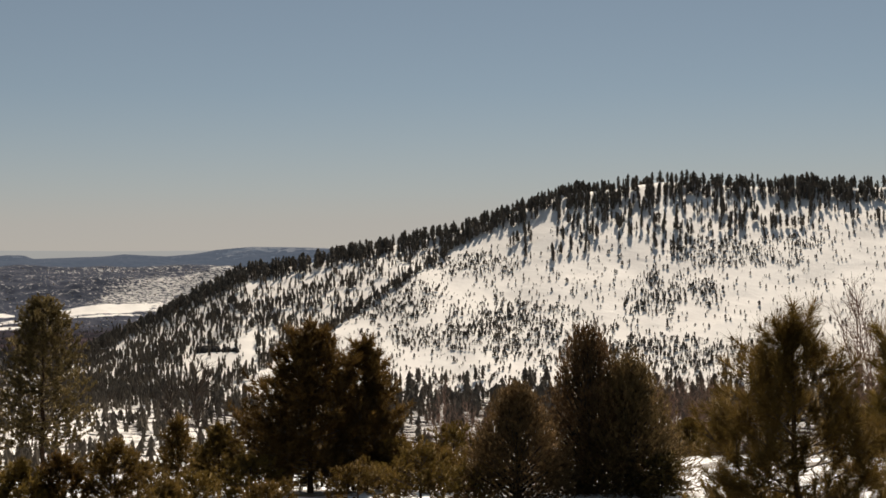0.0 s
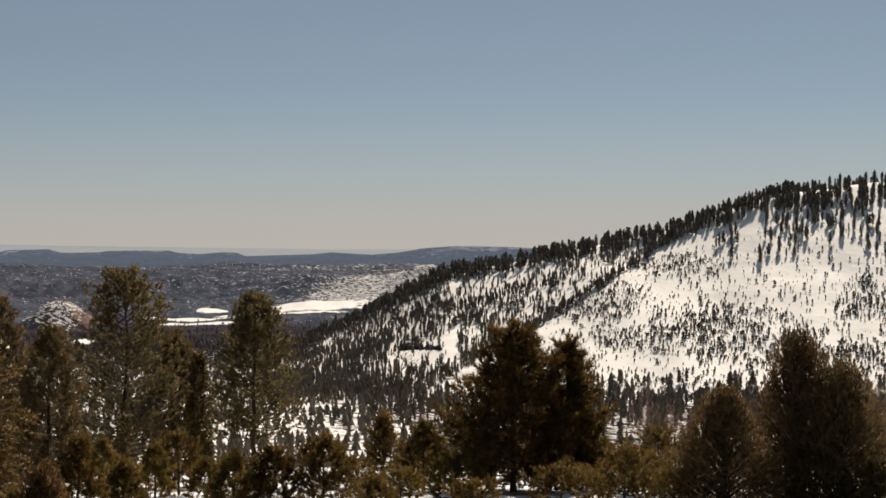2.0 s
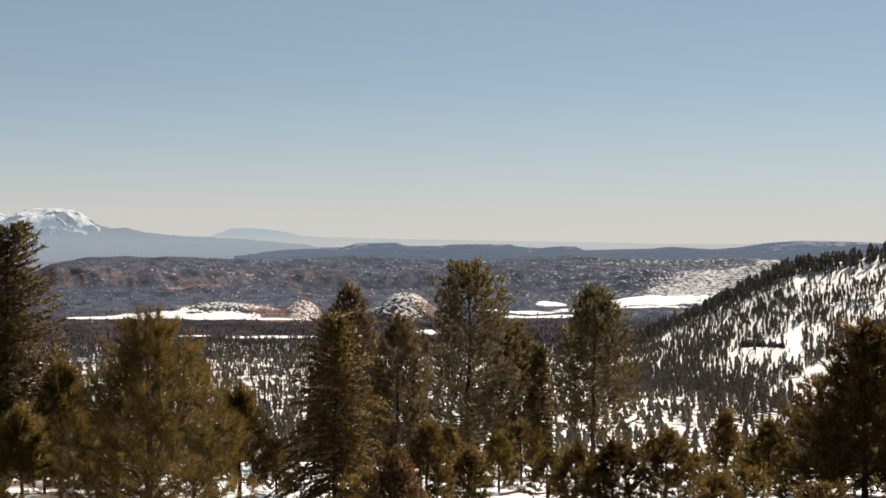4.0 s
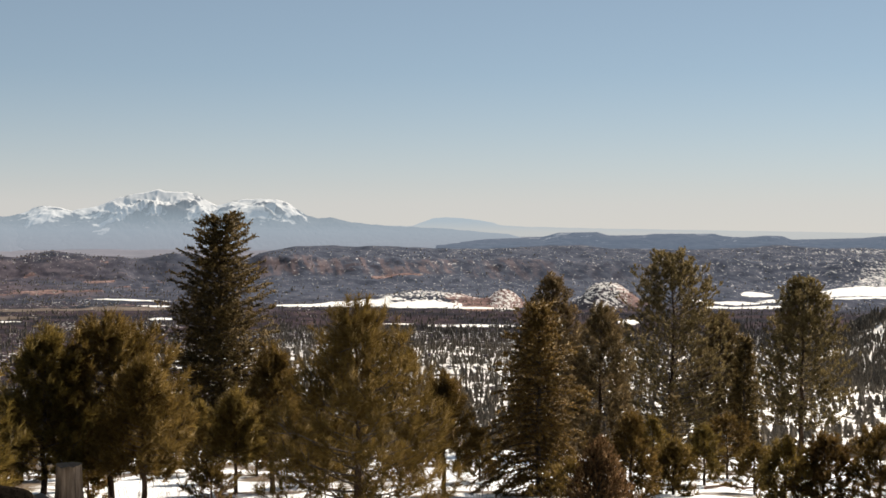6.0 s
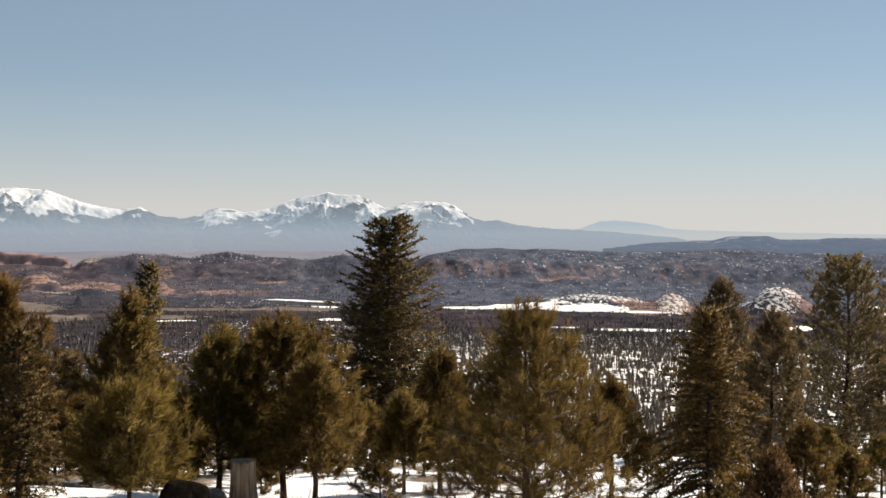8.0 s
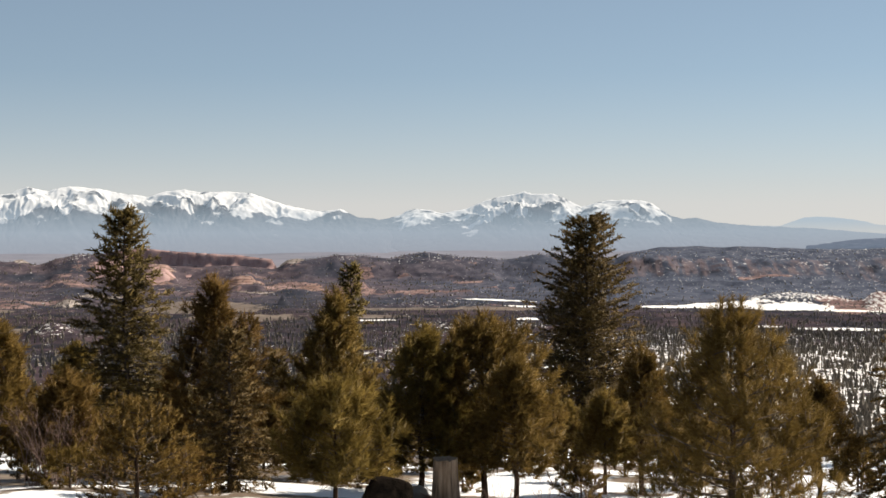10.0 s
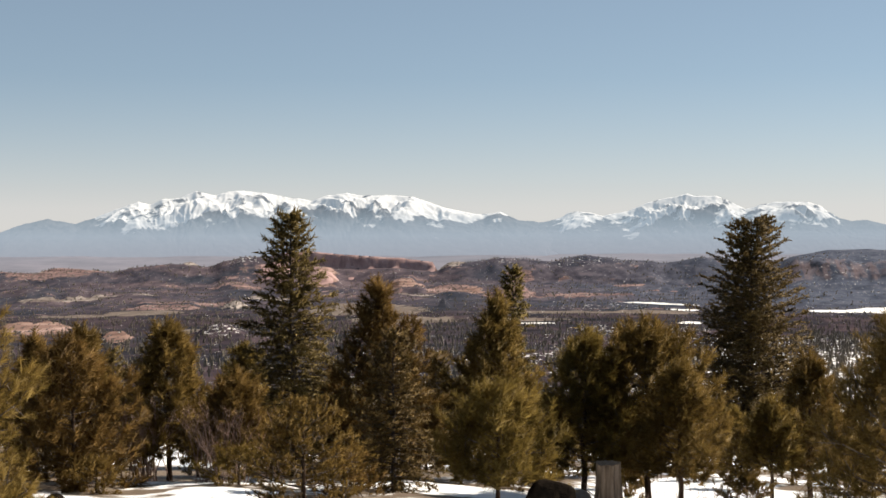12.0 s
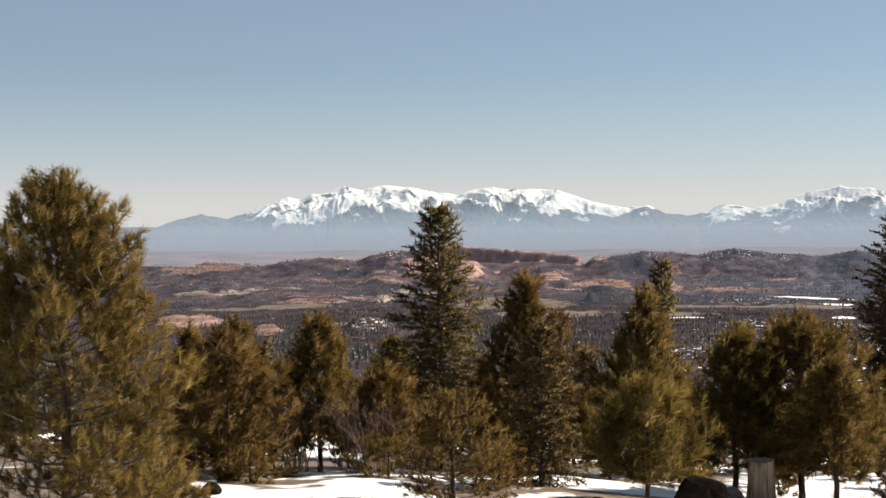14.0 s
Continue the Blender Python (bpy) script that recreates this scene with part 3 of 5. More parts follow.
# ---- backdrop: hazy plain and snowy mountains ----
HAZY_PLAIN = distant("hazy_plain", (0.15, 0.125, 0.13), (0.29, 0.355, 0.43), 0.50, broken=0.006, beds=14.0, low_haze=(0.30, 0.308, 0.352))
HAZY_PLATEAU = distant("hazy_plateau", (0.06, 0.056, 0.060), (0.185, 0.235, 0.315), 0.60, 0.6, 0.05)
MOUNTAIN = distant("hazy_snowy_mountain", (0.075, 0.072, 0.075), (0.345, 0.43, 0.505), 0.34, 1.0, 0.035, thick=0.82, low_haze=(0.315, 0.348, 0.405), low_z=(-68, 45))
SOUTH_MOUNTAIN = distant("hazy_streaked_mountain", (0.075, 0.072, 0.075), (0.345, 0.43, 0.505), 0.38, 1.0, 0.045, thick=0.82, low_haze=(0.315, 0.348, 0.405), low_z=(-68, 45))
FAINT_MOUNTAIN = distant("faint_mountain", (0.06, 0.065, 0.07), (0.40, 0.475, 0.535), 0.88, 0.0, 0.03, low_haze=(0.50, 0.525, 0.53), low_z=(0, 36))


def backdrop_plain():
    az = np.concatenate([np.arange(-180, -42, 3.0), np.arange(-42, 68, 0.2), np.arange(68, 180, 3.0)])
    d = np.linspace(3960, 4880, 36)
    A, D = np.meshgrid(az, d)
    el = np.interp(D, [3960, 4100, 4400, 4650, 4880], [-1.75, -1.3, -0.75, -0.25, 0.12])
    el = el + 0.14 * step(4050, 4200, D) * (fbm(A * 0.22, D / 90, 61) - 0.5) * 2 - 0.22 * step(14, 28, A) * step(4300, 4880, D)
    H = EYE + D * np.tan(np.radians(el))
    V = np.stack([D * np.sin(np.radians(A)), D * np.cos(np.radians(A)), H], -1).reshape(-1, 3)
    na, nd = len(az), len(d)
    i = np.arange(na)
    j = np.arange(nd - 1)[:, None] * na
    nxt = (i + 1) % na
    F = np.stack([j + i, j + nxt, j + na + nxt, j + na + i], -1).reshape(-1, 4)
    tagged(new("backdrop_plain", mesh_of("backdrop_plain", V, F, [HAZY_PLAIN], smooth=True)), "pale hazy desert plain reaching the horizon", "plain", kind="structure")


def mountain_range(name, label, a0, a1, d0, depth, base, peaks, mat, snowline=((0, 9),), rough=0.16, seed=0, n=520, chutes=0.25, foot=0.9):
    """A range along the azimuth: peaks and saddles are (azimuth, elevation), degrees; snowline likewise."""
    az = np.linspace(a0, a1, n)
    v = np.concatenate([np.linspace(-1, 0, 72), np.linspace(0.05, 0.4, 8)])
    A, Vv = np.meshgrid(az, v)
    u = np.abs(Vv)
    pa, pe = np.array([p[0] for p in peaks]), np.array([p[1] for p in peaks])
    wander = fbm(A * 0.6, u * 2.2, seed + 1) - 0.5
    Aw = A + wander * 2.2 * u
    crest = np.maximum(np.interp(Aw, pa, pe, base, base) - base, 0)
    ends = step(a0, a0 + 0.8, A) * (1 - step(a1 - 3.0, a1, A))
    spur = 1 - np.abs(2 * fbm(Aw * 0.55 + u * 1.2, u * 1.6, seed + 5, 3) - 1)
    rib = 1 - np.abs(2 * fbm(Aw * 1.3 - u * 2.6 + 2 * wander, u * 4.0, seed + 9, 3) - 1)
    vein = 1 - np.abs(2 * fbm(Aw * 3.4 + u * 5 * np.sin(A * 0.9), u * 9, seed + 13, 3) - 1)
    fall = (1 - u) ** 1.2
    jag = (grain(A * 3.5, u * 4, seed + 3) - 0.5) * rough * 0.20 + (grain(A * 9, u * 9, seed + 4) - 0.5) * rough * 0.12
    swell = np.clip(u * 3.2, 0, 1) * (1 - u) ** 1.3
    el = base + ends * (crest * (fall + swell * (0.75 * (spur - 0.72) + 0.30 * (rib - 0.7) + 0.20 * (vein - 0.7))) + jag * np.clip(crest * 2, 0, 1) * (1 - u))
    D = d0 + depth * Vv
    H = EYE + D * np.tan(np.radians(el - foot * u ** 3 - 0.6 * (1 - ends)))
    P = np.stack([D * np.sin(np.radians(A)), D * np.cos(np.radians(A)), H], -1).reshape(-1, 3)
    line = np.interp(A, [q[0] for q in snowline], [q[1] for q in snowline])
    snow = np.clip((el - line) * 1.7, -1.8, 0.38) + 2.1 * (fbm(A * 1.3 + 9 + u * 3, u * 11, seed + 21, 5) - 0.5) + chutes * (0.68 - rib) + 0.7 * (0.7 - vein) + 0.16
    na = len(az)
    i = np.arange(na - 1)
    j = np.arange(len(v) - 1)[:, None] * na
    F = np.stack([j + i, j + i + 1, j + na + i + 1, j + na + i], -1).reshape(-1, 4)
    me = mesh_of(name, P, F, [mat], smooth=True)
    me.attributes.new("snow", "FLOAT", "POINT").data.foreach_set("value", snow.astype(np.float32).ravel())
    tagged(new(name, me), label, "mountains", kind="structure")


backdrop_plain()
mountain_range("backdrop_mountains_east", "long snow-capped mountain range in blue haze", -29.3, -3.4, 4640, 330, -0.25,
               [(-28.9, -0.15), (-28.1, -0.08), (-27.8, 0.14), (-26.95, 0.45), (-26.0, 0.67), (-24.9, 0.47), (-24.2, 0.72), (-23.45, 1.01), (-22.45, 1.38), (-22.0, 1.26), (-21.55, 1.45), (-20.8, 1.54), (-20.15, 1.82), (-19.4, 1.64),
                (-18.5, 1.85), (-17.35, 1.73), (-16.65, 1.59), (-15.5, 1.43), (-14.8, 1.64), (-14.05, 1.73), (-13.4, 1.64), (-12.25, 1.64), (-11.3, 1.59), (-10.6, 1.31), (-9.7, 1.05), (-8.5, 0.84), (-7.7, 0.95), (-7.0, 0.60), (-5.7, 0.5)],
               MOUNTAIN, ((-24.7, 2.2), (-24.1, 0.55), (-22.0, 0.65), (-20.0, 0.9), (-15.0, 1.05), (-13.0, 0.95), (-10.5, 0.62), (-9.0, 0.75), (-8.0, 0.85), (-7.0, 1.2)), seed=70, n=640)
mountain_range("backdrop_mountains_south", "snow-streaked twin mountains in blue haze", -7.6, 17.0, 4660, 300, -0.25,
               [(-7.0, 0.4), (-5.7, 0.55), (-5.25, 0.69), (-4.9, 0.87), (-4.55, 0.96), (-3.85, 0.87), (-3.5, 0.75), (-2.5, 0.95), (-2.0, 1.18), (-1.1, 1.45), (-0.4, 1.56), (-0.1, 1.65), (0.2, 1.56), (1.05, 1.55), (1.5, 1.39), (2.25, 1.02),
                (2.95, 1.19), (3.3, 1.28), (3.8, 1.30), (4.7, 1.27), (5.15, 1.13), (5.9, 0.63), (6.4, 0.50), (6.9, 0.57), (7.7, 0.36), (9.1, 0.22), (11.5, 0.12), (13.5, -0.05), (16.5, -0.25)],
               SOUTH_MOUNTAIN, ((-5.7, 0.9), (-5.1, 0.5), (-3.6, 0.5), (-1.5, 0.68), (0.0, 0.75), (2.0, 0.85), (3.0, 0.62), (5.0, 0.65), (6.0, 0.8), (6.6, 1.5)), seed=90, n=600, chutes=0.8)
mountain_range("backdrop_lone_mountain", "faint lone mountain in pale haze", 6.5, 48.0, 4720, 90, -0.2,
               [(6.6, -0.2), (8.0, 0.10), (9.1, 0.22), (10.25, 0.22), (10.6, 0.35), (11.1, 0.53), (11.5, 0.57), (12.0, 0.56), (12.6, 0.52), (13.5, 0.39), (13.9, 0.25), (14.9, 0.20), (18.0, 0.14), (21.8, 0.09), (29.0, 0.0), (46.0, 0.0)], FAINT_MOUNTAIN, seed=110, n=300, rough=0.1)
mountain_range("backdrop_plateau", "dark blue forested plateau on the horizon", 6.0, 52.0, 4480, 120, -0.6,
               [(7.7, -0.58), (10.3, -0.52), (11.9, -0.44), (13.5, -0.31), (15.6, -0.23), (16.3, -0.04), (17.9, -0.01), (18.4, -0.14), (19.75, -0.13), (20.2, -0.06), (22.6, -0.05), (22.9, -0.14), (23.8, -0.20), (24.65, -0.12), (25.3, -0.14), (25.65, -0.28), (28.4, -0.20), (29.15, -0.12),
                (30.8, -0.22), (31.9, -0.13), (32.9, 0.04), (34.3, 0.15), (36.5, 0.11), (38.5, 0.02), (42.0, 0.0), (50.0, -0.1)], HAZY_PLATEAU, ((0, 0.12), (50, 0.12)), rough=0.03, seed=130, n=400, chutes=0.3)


# ---- trees ----
def unit(v):
    return v / np.maximum(np.linalg.norm(v, axis=-1, keepdims=True), 1e-9)


def tubes(lines, radii, sides=5):
    """One mesh of tapered tubes along polylines (all with the same number of points): lines n x k x 3, radii n x k."""
    lines, radii = np.asarray(lines, float), np.asarray(radii, float)
    n, k, _ = lines.shape
    t = unit(np.gradient(lines, axis=1))
    ref = np.where(np.abs(t[..., 2:3]) > 0.9, np.array([1.0, 0, 0]), np.array([0, 0, 1.0]))
    u = unit(np.cross(t, ref))
    w = np.cross(t, u)
    ang = np.arange(sides) * 2 * np.pi / sides
    ring = u[:, :, None] * np.cos(ang)[None, None, :, None] + w[:, :, None] * np.sin(ang)[None, None, :, None]
    V = (lines[:, :, None] + ring * radii[:, :, None, None]).reshape(-1, 3)
    b = (np.arange(n)[:, None, None] * k + np.arange(k - 1)[None, :, None]) * sides
    s = np.arange(sides)
    q = (s + 1) % sides
    F = np.stack([b + s, b + q, b + sides + q, b + sides + s], -1).reshape(-1, 4)
    return V, F


def joined(pieces):
    vs, fs, off = [], [], 0
    for piece in pieces:
        vs.append(piece[0])
        fs.append(piece[1] + off)
        off += len(piece[0])
    if len(pieces[0]) == 3:
        return np.vstack(vs), np.vstack(fs), np.vstack([piece[2] for piece in pieces])
    return np.vstack(vs), np.vstack(fs)


def needles(rng, places, axes, along, length, width, count, lo=15, hi=75, puff=0.8):
    """Needle blades round twigs: places and axes n x 3; along: how far they spread on the twig; lo, hi: how far they splay, degrees; puff: how round each tuft takes the light."""
    n = len(places)
    P, A = np.repeat(places, count, 0), np.repeat(axes, count, 0)
    al = np.repeat(along, count) * rng.random(n * count)
    r = unit(rng.normal(size=(n * count, 3)))
    perp = unit(np.cross(A, r))
    th = np.radians(rng.uniform(lo, hi, n * count))[:, None]
    out = A * np.cos(th) + perp * np.sin(th)
    base = P + A * al[:, None]
    L = (np.repeat(length, count) * rng.uniform(0.7, 1.15, n * count))[:, None]
    side = unit(np.cross(out, unit(rng.normal(size=out.shape)))) * width * 0.5
    V = np.stack([base - side, base + side, base + out * L], 1).reshape(-1, 3)
    flat = base * np.array([1, 1, 0.0])
    crown = unit(flat) * np.minimum(1, np.linalg.norm(flat, axis=1, keepdims=True) * 2)
    N = unit(puff * unit(out + perp * 0.8) + 0.45 * crown + np.array([0, 0, 0.3]))
    return V, np.arange(len(V)).reshape(-1, 3), np.repeat(N, 3, 0)


def limbs(rng, r, low, n, profile, up, curve, trunk_at, jitter=0.25):
    """Limb polylines, n x 6 x 3, from the trunk outwards."""
    f = low + (0.985 - low) * (np.arange(n) + rng.random(n)) / n
    az = np.arange(n) * 2.399963 + rng.uniform(-0.5, 0.5, n)
    rel = (f - low) / (1 - low)
    length = r * profile(rel) * rng.uniform(1 - jitter, 1 + jitter, n)
    out = np.stack([np.cos(az), np.sin(az), np.zeros(n)], -1)
    s = np.linspace(0, 1, 6)
    rise = up(rel)[:, None] * s + curve(rel)[:, None] * s * s
    bend = rng.normal(0, 0.12, (n, 1)) * s[None] ** 2
    side = np.stack([-out[:, 1], out[:, 0], out[:, 2]], -1)
    pts = trunk_at(f)[:, None] + length[:, None, None] * (out[:, None] * s[None, :, None] + side[:, None] * bend[..., None] + np.array([0, 0, 1.0]) * rise[..., None])
    return pts, length, rel


def along_limbs(rng, pts, count, start):
    """Points on limbs with the limb's direction there: count per limb, from start (0 to 1) to the tip."""
    n, k, _ = pts.shape
    s = rng.uniform(start, 1.0, (n, count)) * (k - 1)
    i = np.minimum(s.astype(int), k - 2)
    fr = (s - i)[..., None]
    rows = np.arange(n)[:, None]
    a, b = pts[rows, i], pts[rows, i + 1]
    return a * (1 - fr) + b * fr, unit(b - a), s / (k - 1)


def trunk_of(rng, h, radius, lean=0.03):
    t = np.linspace(0, 1, 12)
    dx, dy = rng.normal(0, lean, 2)
    wob = rng.normal(0, 0.012 * h, (12, 2)) * t[:, None] * (1 - t[:, None]) * 2
    line = np.stack([dx * h * t + wob[:, 0], dy * h * t + wob[:, 1], h * 0.985 * t - 0.25 * (1 - t) ** 8], -1)
    rad = radius * (1 - 0.93 * t) + radius * 0.5 * np.exp(-t * 30)

    def at(f):
        return np.stack([np.interp(f, t, line[:, c]) for c in range(3)], -1)
    return line, rad, at


TREES = 0


def pine_tree(az, d, h, r, low, label, needle=None, tuft=0.30, density=1.2, gaps=0.0, fill=1.0, seed=None, lift=0.0, count=0, group="pines on the near slope", name="pine_tree", floor=None, dome=0.76):
    """A pine: whorled limbs that turn up at the tips, with brushes of long needles."""
    global TREES
    TREES += 1
    rng = np.random.default_rng(TREES * 7 + 1 if seed is None else seed)
    base = spot(az, d, lift)
    if floor is not None:
        base.z = floor
    tree = thing(name, base, label, "pine tree", group)
    r *= 1.3
    h -= tuft * 1.1
    line, rad, at = trunk_of(rng, h, 0.014 * h + 0.02, 0.014)
    n = int(np.clip(27 * h ** 0.6 * density, 20, 200))

    def shape(rel):
        return np.clip(-0.5 * tuft / r + 0.09 + 1.0 * (1 - rel) ** dome * (0.74 + 0.28 * np.minimum(1, rel / 0.22)), 0.06, 1.2)

    pts, length, rel = limbs(rng, r, low, n, shape, lambda q: -0.10 + 0.62 * q, lambda q: 0.26 + 0.05 * q, at, 0.2)
    lobes = 0.78 + 0.44 * grain(np.arctan2(pts[:, -1, 1] - pts[:, 0, 1], pts[:, -1, 0] - pts[:, 0, 0]) * 1.3 + 9, rel * 4.5, TREES)
    pts = pts[:, :1] + (pts - pts[:, :1]) * lobes[:, None, None]
    length = length * lobes
    if gaps:
        keep = rng.random(n) > gaps * (1 - rel)
        pts, length, rel = pts[keep], length[keep], rel[keep]
    lr = np.linspace(1, 0.25, 6)[None] * (0.005 + 0.011 * length)[:, None]
    wood = [tubes(line[None], rad[None], 8), tubes(pts, lr, 3)]
    # branchlets that end in bottle-brush plumes of long needles, sweeping outwards and up
    per = np.clip((length / (tuft * 0.34) * fill).astype(int), 3, 16)
    k = int(per.max())
    P, A, s = along_limbs(rng, pts, k, 0.30)
    mask = (np.arange(k)[None] < per[:, None]).ravel()
    P, A, reach = P.reshape(-1, 3)[mask], A.reshape(-1, 3)[mask], np.repeat(length, k)[mask][:, None]
    side = unit(rng.normal(size=P.shape) * np.array([1, 1, 0.7]))
    tw = unit(A * 0.55 + side * rng.uniform(0.4, 1.0, (len(P), 1)) + np.array([0, 0, 0.22]))
    ends = P + tw * (rng.uniform(0.3, 0.9, (len(P), 1)) * tuft + 0.20 * reach * rng.random((len(P), 1)))
    wood.append(tubes(np.stack([P, ends], 1)[::3], np.tile([0.009, 0.005], (len(P[::3]), 1)), 3))
    tip = unit(pts[:, -1] - pts[:, -2])
    spire = at(np.array([0.88, 0.92, 0.96, 1.0])) + np.array([[0, 0, 0.0], [0, 0, 0.1], [0, 0, 0.25], [0, 0, 0.5]]) * tuft
    places = np.vstack([ends, pts[:, -1], pts[:, -2], spire])
    axes = np.vstack([unit(tw + np.array([0, 0, 0.50]) + rng.normal(0, 0.2, tw.shape)), unit(tip + np.array([0, 0, 0.35])), unit(tip + np.array([0, 0, 0.5])), [[0, 0, 1.0]] * 4])
    n_all = len(places)
    thick = (0.011 if d < 20 else 0.0185 if d < 40 else 0.020) * max(0.6, d / 26)
    tufts = needles(rng, places - axes * tuft * 0.35, axes, rng.uniform(0.55, 0.9, n_all) * tuft, rng.uniform(0.8, 1.1, n_all) * tuft * 0.66, thick, count or (90 if d < 20 else 20 if h < 1.7 else 36 if d < 40 else 16), 14, 74, 2.4)
    # older foliage inside the crown
    P, A, _ = along_limbs(rng, pts, 3, 0.04)
    P, A = P.reshape(-1, 3), A.reshape(-1, 3)
    inner = needles(rng, P, unit(A + np.array([0, 0, 0.3])), np.full(len(P), tuft * 0.6), np.full(len(P), tuft * 0.9), 0.020 * max(0.7, d / 26), 4, 20, 80)
    V, F, N = joined([tufts, inner])
    part("trunk", mesh_of("trunk", *wood[0], [BARK], smooth=True), tree)
    part("branchwork", mesh_of("branchwork", *joined(wood[1:]), [PINE_TWIG], smooth=True), tree)
    part("crown", mesh_of("crown", V, F, [needle or PINE_NEEDLES], normals=N), tree)
    return tree


def fir_tree(az, d, h, r, low, label, needle=None, blade=0.06, density=1.0, droop=0.2, count=9, seed=None, group="firs on the near slope", name="fir_tree", floor=None, lift=0.0, dome=0.62, sweep=0.55, uneven=0.32):
    """A fir or spruce: a spire of level, drooping limbs with flat sprays of short needles."""
    global TREES
    TREES += 1
    rng = np.random.default_rng(TREES * 7 + 3 if seed is None else seed)
    base = spot(az, d, lift)
    if floor is not None:
        base.z = floor
    tree = thing(name, base, label, "fir tree", group)
    r *= 1.2
    line, rad, at = trunk_of(rng, h, 0.012 * h + 0.015, 0.008)
    n = int(np.clip(78 * h ** 0.5 * density, 40, 420))
    pts, length, rel = limbs(rng, r, low, n, lambda q: np.clip(0.05 + 0.95 * (1 - q) ** dome, 0.05, 1.1), lambda q: 0.05 + sweep * q ** 2, lambda q: -droop * (1 - q) + 0.1 * q, at, uneven)
    wood = [tubes(line[None], rad[None], 8), tubes(pts, np.linspace(1, 0.25, 6)[None] * (0.006 + 0.011 * length)[:, None], 3)]
    per = np.maximum(5, (length / blade * 1.15).astype(int))
    k = int(per.max())
    P, A, s = along_limbs(rng, pts, k, 0.12)
    mask = (np.arange(k)[None] < per[:, None]).ravel()
    P, A, s, le = P.reshape(-1, 3)[mask], A.reshape(-1, 3)[mask], s.ravel()[mask], np.repeat(length, k)[mask]
    flat = unit(np.cross(A, np.array([0, 0, 1.0])))
    wide = (le * 0.20 * (1.15 - s))[:, None]
    P = P + flat * rng.normal(0, 1, (len(P), 1)) * wide + np.array([0, 0, 1.0]) * rng.normal(-0.05, 0.22, (len(P), 1)) * wide
    tw = unit(A * rng.uniform(0.5, 1.1, (len(P), 1)) + flat * rng.normal(0, 0.6, (len(P), 1)) + np.array([0, 0, -0.05]) + rng.normal(0, 0.2, P.shape))
    run = le * 0.10 * rng.uniform(0.6, 1.3, len(P)) + blade * 1.2
    wood.append(tubes(np.stack([P, P + tw * run[:, None]], 1)[::4], np.tile([0.006, 0.002], (len(P[::4]), 1)), 3))
    places, axes = np.vstack([P, pts[:, -2], [at(np.array([0.93]))[0]]]), np.vstack([tw, unit(pts[:, -1] - pts[:, -2]), [[0, 0, 1.0]]])
    runs = np.concatenate([run, length * 0.25, [h * 0.07]])
    along, way, _ = along_limbs(rng, pts, 8, 0.03)
    inner = needles(rng, along.reshape(-1, 3), way.reshape(-1, 3), np.full(along.shape[0] * 8, blade * 2), np.full(along.shape[0] * 8, blade * 2.2), 0.04 * max(1.0, d / 30), 2, 20, 80)
    sprays = needles(rng, places, axes, runs, np.full(len(places), blade), 0.026 * max(1.0, d / 30), count, 20, 75, 0.6)
    V, F, N = joined([sprays, inner])
    part("trunk", mesh_of("trunk", *wood[0], [DARK_BARK], smooth=True), tree)
    part("branchwork", mesh_of("branchwork", *joined(wood[1:]), [DARK_BARK], smooth=True), tree)
    part("crown", mesh_of("crown", V, F, [needle or FIR_NEEDLES], normals=N), tree)
    return tree


def juniper_tree(az, d, h, r, label, needle=None, seed=None, group="junipers on the near slope", low=0.0, lumps=92, name="juniper_tree", peak=0.75):
    """A dense, lumpy bush-like tree with fine sprays that point up and out."""
    global TREES
    TREES += 1
    rng = np.random.default_rng(TREES * 7 + 5 if seed is None else seed)
    base = spot(az, d)
    tree = thing(name, base, label, "juniper", group)
    line, rad, at = trunk_of(rng, h * 0.9, 0.03 * h + 0.02, 0.02)
    n = lumps
    rel = ((np.arange(n) + rng.random(n)) / n) ** 1.35
    ang = np.arange(n) * 2.399963
    reach = r * np.clip((1 - rel) ** peak + 0.08, 0, 1) * rng.uniform(0.55, 0.85, n)
    heart = np.stack([np.cos(ang) * reach, np.sin(ang) * reach, h * (low + 0.05 + (0.9 - low) * rel)], -1)
    size = r * rng.uniform(0.30, 0.46, n) * (1 - 0.45 * rel)
    s = np.linspace(0, 1, 6)
    root = at(np.clip(rel * 0.8 - 0.1, 0.02, 1))
    wood = [tubes(line[None], rad[None], 7),
            tubes(root[:, None] * (1 - s)[None, :, None] + heart[:, None] * s[None, :, None], np.linspace(1, 0.3, 6)[None] * np.full((n, 1), 0.012 * h + 0.008), 4)]
    m = int(64 * max(1, r))
    q = unit(rng.normal(size=(n, m, 3)))
    P = (heart[:, None] + q * size[:, None, None] * rng.uniform(0.55, 1.08, (n, m, 1)) * np.array([1, 1, 1.25])).reshape(-1, 3)
    P = P[P[:, 2] > 0.02]
    A = unit(unit(P - np.array([0, 0, h * 0.35])) * 0.7 + np.array([0, 0, 0.7]) + rng.normal(0, 0.25, P.shape))
    run = np.full(len(P), 0.05 * r + 0.04)
    V, F, N = needles(rng, P, A, run, np.full(len(P), 0.03 * r + 0.045), 0.018 * max(1.0, d / 28), 7, 10, 50)
    part("trunk", mesh_of("trunk", *wood[0], [DARK_BARK], smooth=True), tree)
    part("branchwork", mesh_of("branchwork", *joined(wood[1:]), [DARK_BARK], smooth=True), tree)
    part("crown", mesh_of("crown", V, F, [needle or JUNIPER_SPRAY], normals=N), tree)
    return tree


